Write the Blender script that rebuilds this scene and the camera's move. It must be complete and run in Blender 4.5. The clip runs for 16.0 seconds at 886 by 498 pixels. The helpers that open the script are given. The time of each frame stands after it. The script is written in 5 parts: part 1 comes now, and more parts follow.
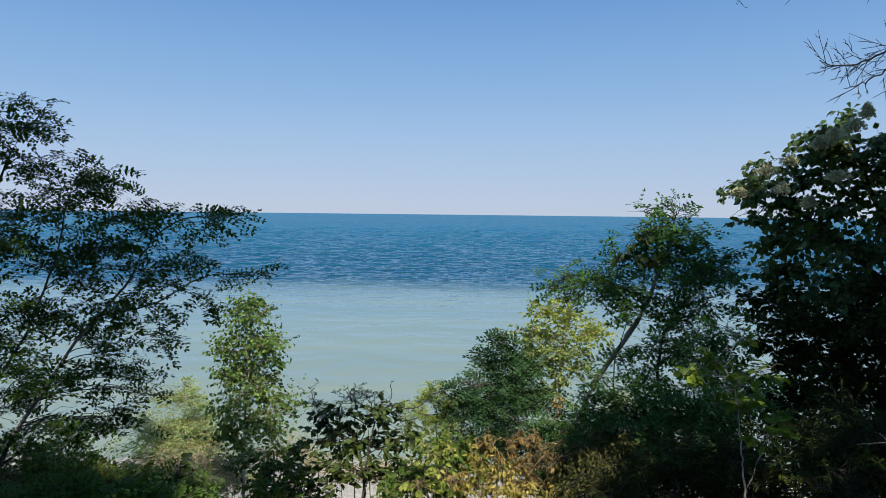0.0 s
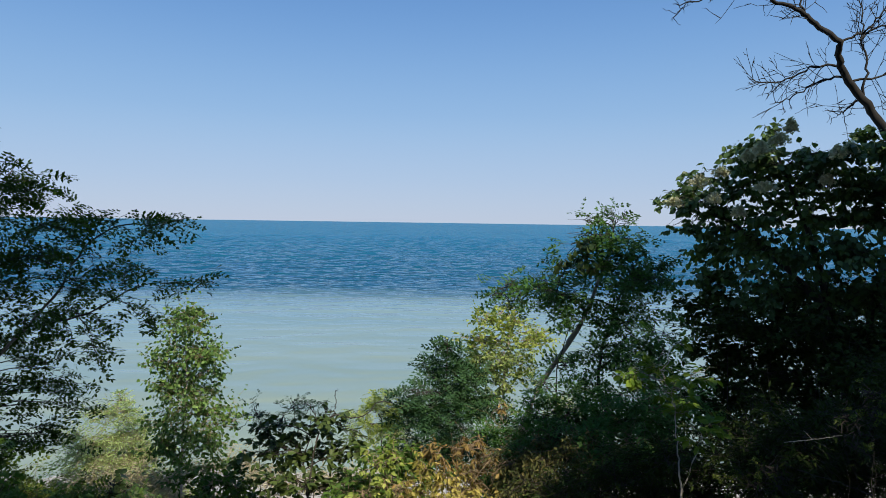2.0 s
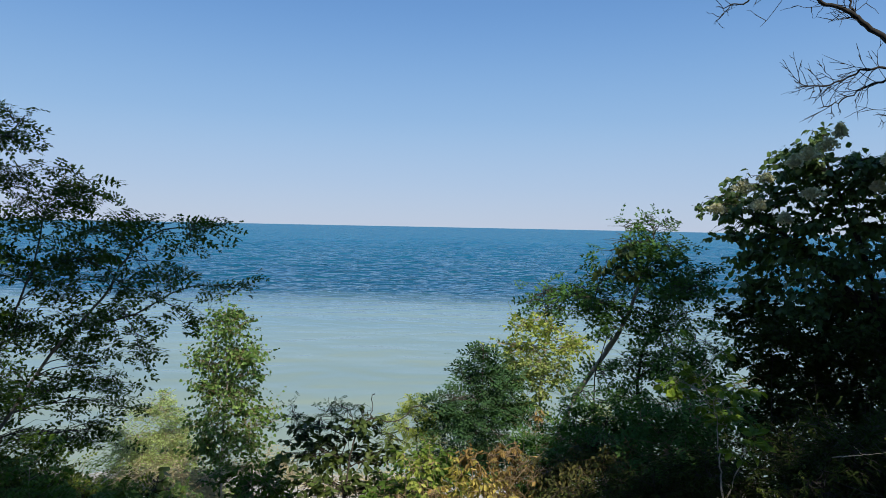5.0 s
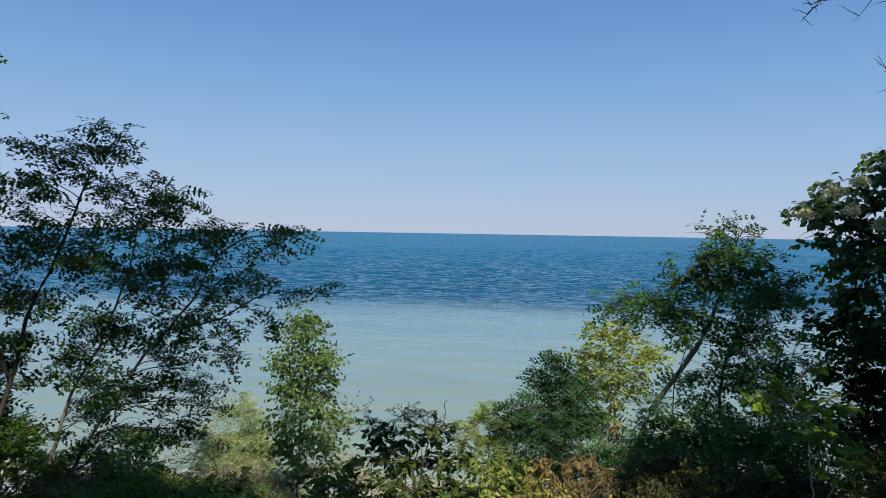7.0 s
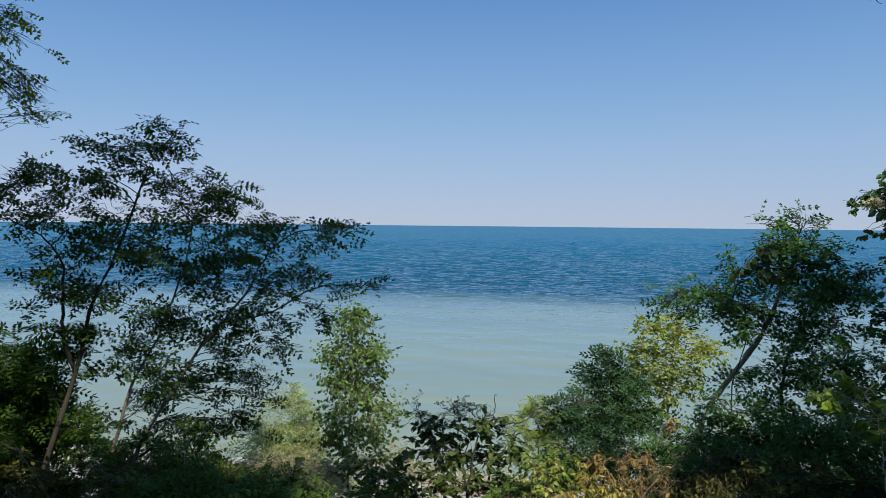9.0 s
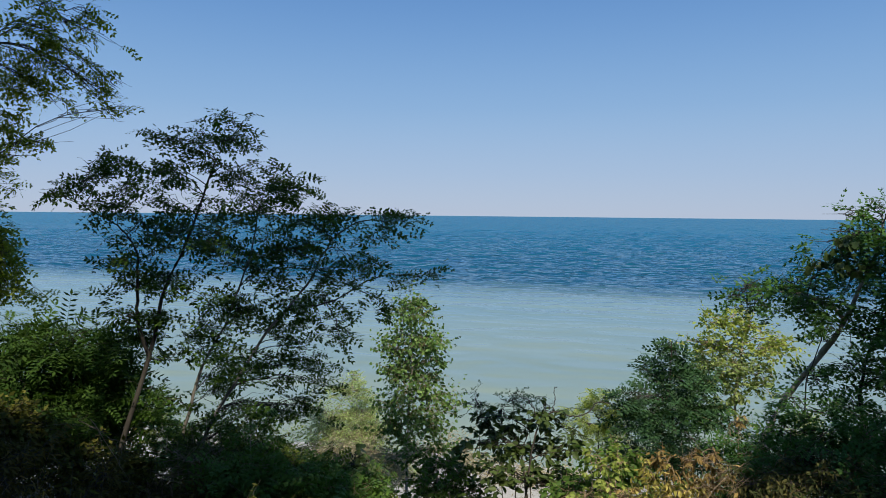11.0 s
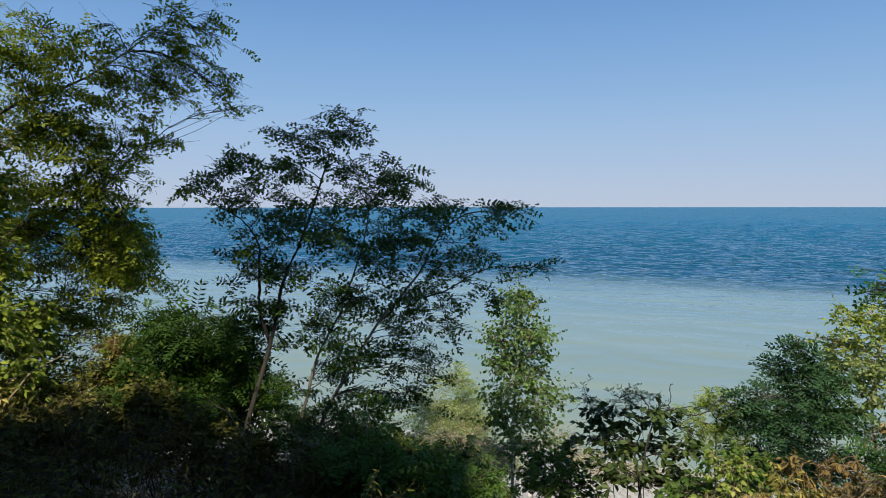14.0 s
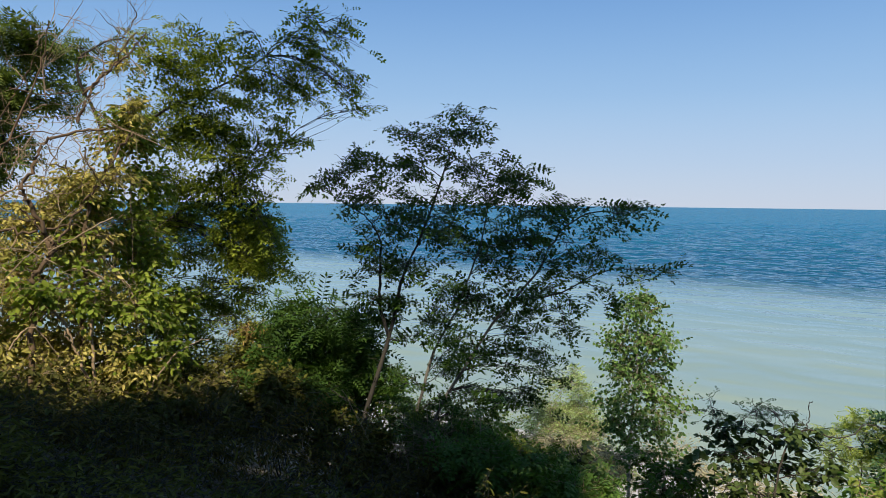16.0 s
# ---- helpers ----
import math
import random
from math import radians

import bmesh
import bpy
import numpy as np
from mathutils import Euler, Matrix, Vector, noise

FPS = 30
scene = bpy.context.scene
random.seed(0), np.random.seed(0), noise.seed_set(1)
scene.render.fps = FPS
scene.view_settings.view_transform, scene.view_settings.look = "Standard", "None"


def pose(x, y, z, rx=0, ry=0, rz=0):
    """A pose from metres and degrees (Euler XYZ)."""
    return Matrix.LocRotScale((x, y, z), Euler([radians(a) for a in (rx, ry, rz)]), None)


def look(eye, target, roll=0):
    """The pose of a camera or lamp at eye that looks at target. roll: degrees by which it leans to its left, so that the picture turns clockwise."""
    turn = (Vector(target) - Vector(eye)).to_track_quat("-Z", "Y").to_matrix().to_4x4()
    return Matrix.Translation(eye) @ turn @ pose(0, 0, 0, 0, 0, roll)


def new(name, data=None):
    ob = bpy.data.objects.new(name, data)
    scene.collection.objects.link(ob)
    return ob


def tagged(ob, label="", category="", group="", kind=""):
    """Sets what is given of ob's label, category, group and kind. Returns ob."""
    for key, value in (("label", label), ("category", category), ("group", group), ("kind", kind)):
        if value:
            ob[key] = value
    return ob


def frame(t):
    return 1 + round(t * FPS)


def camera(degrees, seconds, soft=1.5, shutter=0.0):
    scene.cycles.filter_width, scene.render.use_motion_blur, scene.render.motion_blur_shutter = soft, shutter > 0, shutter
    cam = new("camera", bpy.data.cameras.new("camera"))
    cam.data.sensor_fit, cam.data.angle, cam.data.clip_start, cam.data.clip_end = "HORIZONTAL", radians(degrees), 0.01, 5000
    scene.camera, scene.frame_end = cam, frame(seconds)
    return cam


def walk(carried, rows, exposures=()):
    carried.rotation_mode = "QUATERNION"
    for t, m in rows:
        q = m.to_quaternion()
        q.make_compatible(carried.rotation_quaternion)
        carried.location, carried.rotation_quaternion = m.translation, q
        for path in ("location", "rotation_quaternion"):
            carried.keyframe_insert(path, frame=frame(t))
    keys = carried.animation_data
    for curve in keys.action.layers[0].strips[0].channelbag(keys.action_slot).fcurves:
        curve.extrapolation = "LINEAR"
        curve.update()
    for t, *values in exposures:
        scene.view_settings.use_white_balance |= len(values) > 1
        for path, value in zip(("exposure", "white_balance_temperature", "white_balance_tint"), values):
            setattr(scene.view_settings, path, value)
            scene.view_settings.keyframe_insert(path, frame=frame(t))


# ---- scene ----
cam = camera(68.6, 16.0, soft=0.6)
# a hand-held pan from the top of a wooded bluff, ten metres above the lake
PATH = [
    (0.0, (0.129, -0.003, 9.996), (0.093, 9.981, 9.446), 0.64),
    (0.5, (0.128, -0.017, 9.998), (0.335, 9.969, 9.517), 0.56),
    (1.0, (0.117, -0.022, 10.004), (0.517, 9.961, 9.574), 0.77),
    (1.5, (0.118, -0.027, 10.000), (0.763, 9.944, 9.577), 0.73),
    (2.0, (0.122, -0.021, 9.999), (0.935, 9.937, 9.578), 0.84),
    (2.5, (0.121, -0.031, 10.006), (1.228, 9.901, 9.649), 1.03),
    (3.0, (0.126, -0.037, 10.008), (1.360, 9.881, 9.668), 1.10),
    (3.5, (0.138, -0.040, 10.006), (1.294, 9.887, 9.676), 1.27),
    (4.0, (0.132, -0.032, 10.007), (1.139, 9.910, 9.652), 1.46),
    (4.5, (0.117, -0.027, 10.006), (0.755, 9.946, 9.637), 1.29),
    (7.0, (0.064, -0.048, 10.006), (-0.748, 9.915, 9.745), 0.96),
    (7.5, (0.035, -0.037, 10.008), (-0.959, 9.909, 9.680), 0.70),
    (8.0, (0.010, -0.009, 10.008), (-1.129, 9.920, 9.677), 0.64),
    (10.5, (-0.020, 0.011, 9.996), (-2.146, 9.770, 9.501), 0.55),
    (11.0, (-0.036, 0.027, 9.998), (-2.391, 9.732, 9.467), 0.58),
    (11.5, (-0.034, 0.029, 9.995), (-2.690, 9.650, 9.387), 0.52),
    (12.0, (-0.059, 0.036, 9.996), (-3.035, 9.560, 9.336), 0.52),
    (12.5, (-0.093, 0.037, 9.994), (-3.297, 9.488, 9.346), 0.44),
    (13.0, (-0.120, 0.030, 9.989), (-3.522, 9.412, 9.358), 0.44),
    (13.5, (-0.136, 0.026, 9.993), (-3.714, 9.342, 9.349), 0.50),
    (14.0, (-0.178, 0.026, 9.990), (-3.964, 9.257, 9.330), -0.06),
    (14.5, (-0.147, 0.043, 9.996), (-4.255, 9.131, 9.269), 0.76),
    (15.0, (-0.148, 0.052, 9.994), (-4.839, 8.858, 9.323), 1.25),
    (15.5, (-0.190, 0.050, 9.996), (-5.251, 8.645, 9.289), 1.16),
    (16.0, (-0.206, 0.043, 9.997), (-5.575, 8.450, 9.295), 0.65),
]
EXPOSURES = [(0.0, 0.3, 6650, 10), (4.5, 0.3, 6650, 10), (7.0, 0.2, 6500, 10), (12.5, 0.15, 6550, 10), (15.0, 0.34, 6750, 10), (16.0, 0.42, 6900, 10)]
walk(cam, [(t, look(eye, target, roll)) for t, eye, target, roll in PATH], EXPOSURES)

# ---- light: a clear late-afternoon sky, the sun behind over unseen added trees ----
SUN_EL, SUN_AZ = 54.0, 160.0          # azimuth clockwise from +y, the open lake
world = bpy.data.worlds.new("sky")
scene.world = world
world.use_nodes = True
wn = world.node_tree.nodes
wl = world.node_tree.links
sky = wn.new("ShaderNodeTexSky")
sky.sky_type = "NISHITA"
sky.sun_disc = False
sky.sun_elevation, sky.sun_rotation = radians(SUN_EL), radians(SUN_AZ)
sky.altitude, sky.air_density, sky.dust_density, sky.ozone_density = 0, 1.0, 0.0, 4.0
# summer haze: a pale lavender horizon that deepens to blue overhead
up_way = wn.new("ShaderNodeSeparateXYZ")
wl.new(wn.new("ShaderNodeTexCoord").outputs["Generated"], up_way.inputs[0])
haze = wn.new("ShaderNodeValToRGB")
haze.color_ramp.interpolation = "B_SPLINE"
for _ in range(3):
    haze.color_ramp.elements.new(0.5)
for e, (p, c) in zip(haze.color_ramp.elements, [(0.0, (0.425, 0.53, 0.73)), (0.06, (0.405, 0.53, 0.755)), (0.16, (0.29, 0.50, 0.78)), (0.32, (0.115, 0.30, 0.68)), (1.0, (0.10, 0.21, 0.45))]):
    e.position, e.color = p, (*c, 1)
wl.new(up_way.outputs[2], haze.inputs[0])
scaled = wn.new("ShaderNodeVectorMath")
scaled.operation = "SCALE"
scaled.inputs["Scale"].default_value = 8.2
wl.new(haze.outputs[0], scaled.inputs[0])
air = wn.new("ShaderNodeMix")
air.data_type = "RGBA"
air.inputs[0].default_value = 0.9
wl.new(sky.outputs[0], air.inputs[6]), wl.new(scaled.outputs[0], air.inputs[7])
wl.new(air.outputs[2], wn["Background"].inputs[0])
wn["Background"].inputs[1].default_value = 0.10
sun_data = bpy.data.lights.new("sun", "SUN")
sun_data.energy, sun_data.angle, sun_data.color = 5.0, radians(0.53), (1.0, 0.90, 0.72)
sun_ob = new("sun", sun_data)
az, el = radians(SUN_AZ), radians(SUN_EL)
to_sun = Vector((math.sin(az) * math.cos(el), math.cos(az) * math.cos(el), math.sin(el)))
sun_ob.rotation_euler = to_sun.to_track_quat("Z", "Y").to_euler()
sun_ob.location = to_sun * 60


# ---- materials ----
def material(name):
    m = bpy.data.materials.new(name)
    m.use_nodes = True
    n, l = m.node_tree.nodes, m.node_tree.links
    return m, n, l, n["Principled BSDF"]


def ramp(n, l, fac, stops):
    r = n.new("ShaderNodeValToRGB")
    while len(r.color_ramp.elements) < len(stops):
        r.color_ramp.elements.new(0.5)
    for e, (p, c) in zip(r.color_ramp.elements, stops):
        e.position, e.color = p, (*c, 1)
    l.new(fac, r.inputs[0])
    return r.outputs[0]


def noise_tex(n, l, scale, detail=4, vec=None, rough=0.55):
    t = n.new("ShaderNodeTexNoise")
    t.inputs["Scale"].default_value, t.inputs["Detail"].default_value, t.inputs["Roughness"].default_value = scale, detail, rough
    if vec:
        l.new(vec, t.inputs["Vector"])
    return t


def mix_rgb(n, l, fac, a, b, mode="MIX"):
    m = n.new("ShaderNodeMix")
    m.data_type, m.blend_type = "RGBA", mode
    for sock, val in ((0, fac), (6, a), (7, b)):
        if hasattr(val, "is_linked"):
            l.new(val, m.inputs[sock])
        else:
            m.inputs[sock].default_value = val if sock == 0 else (*val, 1)
    return m.outputs[2]


def leaf_material(name, dark, mid, light, through_light=0.35, rough=0.5, patch=1.3, apart=False, sheen=0.15):
    """Leaves: each blade differs a little, whole sprays differ more; thin blades let light through."""
    m, n, l, b = material(name)
    geo, pos = n.new("ShaderNodeNewGeometry"), n.new("ShaderNodeTexCoord")
    vary = n.new("ShaderNodeObjectInfo").outputs["Random"] if apart else geo.outputs["Random Per Island"]
    blade = ramp(n, l, vary, [(0.0, dark), (0.55, mid), (1.0, light)])
    spray = noise_tex(n, l, patch, 3, pos.outputs["Object"])
    tone = ramp(n, l, spray.outputs[0], [(0.3, tuple(c * 0.6 for c in mid)), (0.7, tuple(min(1, c * 1.25) for c in light))])
    col = mix_rgb(n, l, 0.4, blade, tone)
    vein = noise_tex(n, l, 60, 2, pos.outputs["Object"])
    col = mix_rgb(n, l, 0.18, col, vein.outputs["Color"], "OVERLAY")
    l.new(col, b.inputs["Base Color"])
    b.inputs["Roughness"].default_value = rough
    b.inputs["Specular IOR Level"].default_value = sheen
    tr = n.new("ShaderNodeBsdfTranslucent")
    warm = mix_rgb(n, l, 1.0, col, (1.0, 1.05, 0.45), "MULTIPLY")
    l.new(warm, tr.inputs[0])
    mx = n.new("ShaderNodeMixShader")
    mx.inputs[0].default_value = through_light
    l.new(b.outputs[0], mx.inputs[1]), l.new(tr.outputs[0], mx.inputs[2])
    l.new(mx.outputs[0], n["Material Output"].inputs[0])
    return m


def bark_material(name, dark, light, scale=14):
    m, n, l, b = material(name)
    pos = n.new("ShaderNodeTexCoord")
    stretch = n.new("ShaderNodeMapping")
    stretch.inputs["Scale"].default_value = (1, 1, 0.22)
    l.new(pos.outputs["Object"], stretch.inputs[0])
    grain = noise_tex(n, l, scale, 6, stretch.outputs[0], 0.65)
    blot = noise_tex(n, l, 2.1, 3, pos.outputs["Object"])
    col = ramp(n, l, grain.outputs[0], [(0.32, dark), (0.68, light)])
    col = mix_rgb(n, l, 0.35, col, ramp(n, l, blot.outputs[0], [(0.35, dark), (0.7, light)]))
    l.new(col, b.inputs["Base Color"])
    b.inputs["Roughness"].default_value = 0.9
    bump = n.new("ShaderNodeBump")
    bump.inputs["Strength"].default_value, bump.inputs["Distance"].default_value = 0.6, 0.01
    l.new(grain.outputs[0], bump.inputs["Height"]), l.new(bump.outputs[0], b.inputs["Normal"])
    return m


LEAF_LOCUST = leaf_material("locust_leaf", (0.017, 0.044, 0.008), (0.034, 0.08, 0.012), (0.072, 0.13, 0.02), sheen=0.08)
LEAF_FEATHER = leaf_material("feathery_leaf", (0.038, 0.08, 0.011), (0.125, 0.2, 0.025), (0.33, 0.39, 0.06), 0.38, patch=2.2, sheen=0.14)
LEAF_HONEY = leaf_material("honey_locust_leaf", (0.042, 0.078, 0.01), (0.13, 0.185, 0.022), (0.30, 0.34, 0.045), 0.45, patch=2.2, sheen=0.1)
LEAF_POPLAR = leaf_material("poplar_leaf", (0.022, 0.06, 0.017), (0.07, 0.15, 0.04), (0.2, 0.33, 0.09), 0.35, 0.4, patch=3.0)
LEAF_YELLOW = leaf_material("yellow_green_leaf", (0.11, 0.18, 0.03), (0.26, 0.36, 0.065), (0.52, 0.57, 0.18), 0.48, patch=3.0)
# darker leaf colour for the less lit side of the box elder
LEAF_ELDER_DIM = leaf_material("box_elder_dim_leaf", (0.05, 0.10, 0.025), (0.15, 0.235, 0.065), (0.38, 0.46, 0.17), 0.4, patch=4.0)
LEAF_WEED = leaf_material("dull_weed_leaf", (0.03, 0.048, 0.015), (0.06, 0.082, 0.025), (0.16, 0.145, 0.055), 0.3, 0.7, patch=4.0)
LEAF_DRY = leaf_material("dry_grass", (0.20, 0.18, 0.11), (0.34, 0.31, 0.20), (0.52, 0.48, 0.34), 0.3, 0.9)
LEAF_SUMAC = leaf_material("sumac_leaf", (0.018, 0.044, 0.012), (0.034, 0.076, 0.018), (0.066, 0.12, 0.027), 0.3, sheen=0.08)
LEAF_FROND = leaf_material("frond_leaf", (0.015, 0.042, 0.011), (0.034, 0.082, 0.018), (0.085, 0.155, 0.032), 0.35, sheen=0.1)
LEAF_YOUNG = leaf_material("blue_green_leaf", (0.016, 0.048, 0.021), (0.034, 0.088, 0.036), (0.072, 0.15, 0.058), 0.3)
LEAF_CATALPA = leaf_material("broad_leaf", (0.031, 0.07, 0.027), (0.064, 0.124, 0.042), (0.12, 0.195, 0.062), 0.3, 0.45, sheen=0.3)
# olive-brown leaf, darkened to carry the half shade low in the thicket
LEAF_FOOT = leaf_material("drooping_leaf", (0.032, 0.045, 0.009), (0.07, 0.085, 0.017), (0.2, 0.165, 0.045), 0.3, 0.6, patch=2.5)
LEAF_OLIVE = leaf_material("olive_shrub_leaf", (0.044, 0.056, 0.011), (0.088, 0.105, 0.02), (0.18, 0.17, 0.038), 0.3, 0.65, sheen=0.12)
# leaf colour darkened to stand in for shade under the broad-leaved tree
LEAF_PAINTED_SHADE = leaf_material("shade_painted_leaf", (0.014, 0.029, 0.007), (0.026, 0.050, 0.011), (0.055, 0.08, 0.018), 0.25, 0.75, sheen=0.12)
LEAF_DOGWOOD = leaf_material("shrub_leaf", (0.022, 0.042, 0.012), (0.05, 0.085, 0.024), (0.12, 0.17, 0.05), 0.3, 0.42)
LEAF_VINE = leaf_material("vine_leaf", (0.085, 0.105, 0.015), (0.28, 0.27, 0.052), (0.66, 0.55, 0.19), 0.35, patch=3.0)
LEAF_BROWN = leaf_material("withered_leaf", (0.075, 0.07, 0.02), (0.2, 0.14, 0.048), (0.46, 0.33, 0.13), 0.25, 0.8)
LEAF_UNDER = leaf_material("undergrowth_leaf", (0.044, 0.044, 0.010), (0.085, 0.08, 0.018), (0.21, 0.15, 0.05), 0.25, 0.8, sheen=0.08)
LEAF_PALE = leaf_material("pale_shrub_leaf", (0.17, 0.27, 0.07), (0.33, 0.45, 0.16), (0.50, 0.60, 0.30), 0.45)
LEAF_BROAD_SHRUB = leaf_material("broad_shrub_leaf", (0.016, 0.034, 0.012), (0.036, 0.066, 0.022), (0.095, 0.14, 0.046), 0.3, 0.42, apart=True)
LEAF_SAPLING = leaf_material("single_sapling_leaf", (0.05, 0.11, 0.015), (0.11, 0.21, 0.026), (0.24, 0.34, 0.05), 0.4, 0.4, apart=True)
LEAF_GRAPE = leaf_material("grape_leaf", (0.022, 0.042, 0.009), (0.058, 0.098, 0.018), (0.19, 0.24, 0.045), 0.35)
LEAF_GREEN = leaf_material("low_green_leaf", (0.036, 0.085, 0.016), (0.072, 0.15, 0.028), (0.14, 0.235, 0.048), 0.4)
LEAF_BRIGHT = leaf_material("sapling_leaf", (0.06, 0.12, 0.015), (0.12, 0.22, 0.025), (0.22, 0.32, 0.05), 0.4, 0.4)
PANICLE = leaf_material("faded_flower", (0.46, 0.48, 0.34), (0.60, 0.60, 0.44), (0.76, 0.73, 0.55), 0.2, 0.9, patch=9)
LEAF_ASH = leaf_material("ash_leaf", (0.022, 0.07, 0.017), (0.048, 0.128, 0.03), (0.10, 0.205, 0.05), 0.35, sheen=0.1)
BARK_DARK = bark_material("dark_bark", (0.018, 0.015, 0.012), (0.07, 0.058, 0.045))
# the shaded trunk and lit stems of one locust are put into two barks
BARK_LOCUST = bark_material("locust_bark", (0.014, 0.012, 0.010), (0.055, 0.048, 0.038))
BARK_LOCUST_LIT = bark_material("lit_locust_bark", (0.06, 0.055, 0.046), (0.2, 0.185, 0.155))
# lightened: sun on the leaning ash's trunk is put into this bark
BARK_GREY = bark_material("grey_bark", (0.2, 0.175, 0.145), (0.46, 0.42, 0.36))
# near black: the silhouette against the sky is put into the colour
BARK_DEAD = bark_material("dead_silhouette_bark", (0.006, 0.006, 0.006), (0.022, 0.02, 0.019))
BARK_CANE = bark_material("weathered_cane", (0.12, 0.085, 0.05), (0.38, 0.28, 0.18))
BARK_VINE = bark_material("vine_bark", (0.05, 0.032, 0.018), (0.17, 0.11, 0.065))
BARK_TAN = bark_material("tan_twig", (0.12, 0.085, 0.05), (0.36, 0.27, 0.17))


def ground_material():
    m, n, l, b = material("bluff_ground")
    pos = n.new("ShaderNodeTexCoord").outputs["Object"]
    big, fine = noise_tex(n, l, 0.35, 5, pos), noise_tex(n, l, 9, 8, pos, 0.7)
    soil = ramp(n, l, fine.outputs[0], [(0.3, (0.05, 0.04, 0.025)), (0.5, (0.11, 0.09, 0.06)), (0.7, (0.20, 0.17, 0.12))])
    sand = ramp(n, l, fine.outputs[0], [(0.3, (0.22, 0.215, 0.20)), (0.7, (0.46, 0.455, 0.43))])
    xyz = n.new("ShaderNodeSeparateXYZ")
    l.new(pos, xyz.inputs[0])
    down = n.new("ShaderNodeMath")
    down.operation = "MULTIPLY_ADD"
    l.new(big.outputs[0], down.inputs[0])
    down.inputs[1].default_value = 4.0
    l.new(xyz.outputs[2], down.inputs[2])
    where = n.new("ShaderNodeMapRange")
    where.inputs[1].default_value, where.inputs[2].default_value = 5.2, 7.2
    where.inputs[3].default_value, where.inputs[4].default_value = 1, 0
    l.new(down.outputs[0], where.inputs[0])
    l.new(mix_rgb(n, l, where.outputs[0], soil, sand), b.inputs["Base Color"])
    b.inputs["Roughness"].default_value = 0.95
    bump = n.new("ShaderNodeBump")
    bump.inputs["Strength"].default_value, bump.inputs["Distance"].default_value = 0.8, 0.05
    l.new(fine.outputs[0], bump.inputs["Height"]), l.new(bump.outputs[0], b.inputs["Normal"])
    return m


def water_material():
    """Lake water: chalky with sediment inshore, clear deep blue past the drop-off, ruffled by a breeze."""
    m, n, l, b = material("lake_water")
    pos = n.new("ShaderNodeTexCoord").outputs["Object"]
    xyz = n.new("ShaderNodeSeparateXYZ")
    l.new(pos, xyz.inputs[0])

    def stretched(sx, sy):
        mp = n.new("ShaderNodeMapping")
        mp.inputs["Scale"].default_value = (sx, sy, 1)
        l.new(pos, mp.inputs[0])
        return mp.outputs[0]

    edge = noise_tex(n, l, 1.0, 5, stretched(0.03, 0.09), 0.65)
    off = n.new("ShaderNodeMath")
    off.operation = "MULTIPLY_ADD"
    l.new(edge.outputs[0], off.inputs[0])
    off.inputs[1].default_value = 16.0
    l.new(xyz.outputs[1], off.inputs[2])
    depth = n.new("ShaderNodeMapRange")
    depth.inputs[1].default_value, depth.inputs[2].default_value = 20.0, 420.0
    l.new(off.outputs[0], depth.inputs[0])
    zone = ramp(n, l, depth.outputs[0], [(0.0, (0.222, 0.266, 0.204)), (0.09, (0.195, 0.260, 0.236)), (0.165, (0.158, 0.246, 0.274)),
                                         (0.21, (0.004, 0.058, 0.112)), (0.5, (0.006, 0.084, 0.162)), (1.0, (0.014, 0.115, 0.225))])
    silt = noise_tex(n, l, 1.0, 4, stretched(0.02, 0.13), 0.6)
    zone = mix_rgb(n, l, 0.4, zone, ramp(n, l, silt.outputs[0], [(0.35, (0.36, 0.44, 0.46)), (0.65, (0.62, 0.60, 0.46))]), "SOFT_LIGHT")
    # short-crested wind waves past the drop-off, a gentler swell inshore
    wind = noise_tex(n, l, 1.0, 2, stretched(0.15, 0.28), 0.5)
    swell = noise_tex(n, l, 1.0, 1, stretched(0.2, 0.36), 0.45)
    rough_water = n.new("ShaderNodeMapRange")
    rough_water.inputs[1].default_value, rough_water.inputs[2].default_value = 66.0, 104.0
    l.new(off.outputs[0], rough_water.inputs[0])
    chop = n.new("ShaderNodeMix")
    l.new(rough_water.outputs[0], chop.inputs[0])
    calm = n.new("ShaderNodeMath")
    calm.operation = "MULTIPLY"
    calm.inputs[1].default_value = 0.15
    l.new(swell.outputs[0], calm.inputs[0])
    l.new(calm.outputs[0], chop.inputs[2]), l.new(wind.outputs[0], chop.inputs[3])
    bump = n.new("ShaderNodeBump")
    bump.inputs["Strength"].default_value, bump.inputs["Distance"].default_value = 1.0, 2.0
    l.new(chop.outputs[0], bump.inputs["Height"])
    body, gloss = n.new("ShaderNodeBsdfDiffuse"), n.new("ShaderNodeBsdfGlossy")
    l.new(zone, body.inputs[0])
    gloss.inputs["Roughness"].default_value = 0.12
    gloss.inputs["Color"].default_value = (0.74, 0.9, 1.0, 1)
    shine = n.new("ShaderNodeFresnel")
    shine.inputs[0].default_value = 1.33
    for node in (body, gloss, shine):
        l.new(bump.outputs[0], node.inputs["Normal"])
    # the gloss is capped lower far off to suit the camera's view, standing in for ripples too fine to model
    most = n.new("ShaderNodeMapRange")
    most.inputs[1].default_value, most.inputs[2].default_value = 90, 450
    most.inputs[3].default_value, most.inputs[4].default_value = 0.72, 0.3
    l.new(xyz.outputs[1], most.inputs[0])
    cap = n.new("ShaderNodeMath")
    cap.operation = "MINIMUM"
    l.new(shine.outputs[0], cap.inputs[0]), l.new(most.outputs[0], cap.inputs[1])
    mx = n.new("ShaderNodeMixShader")
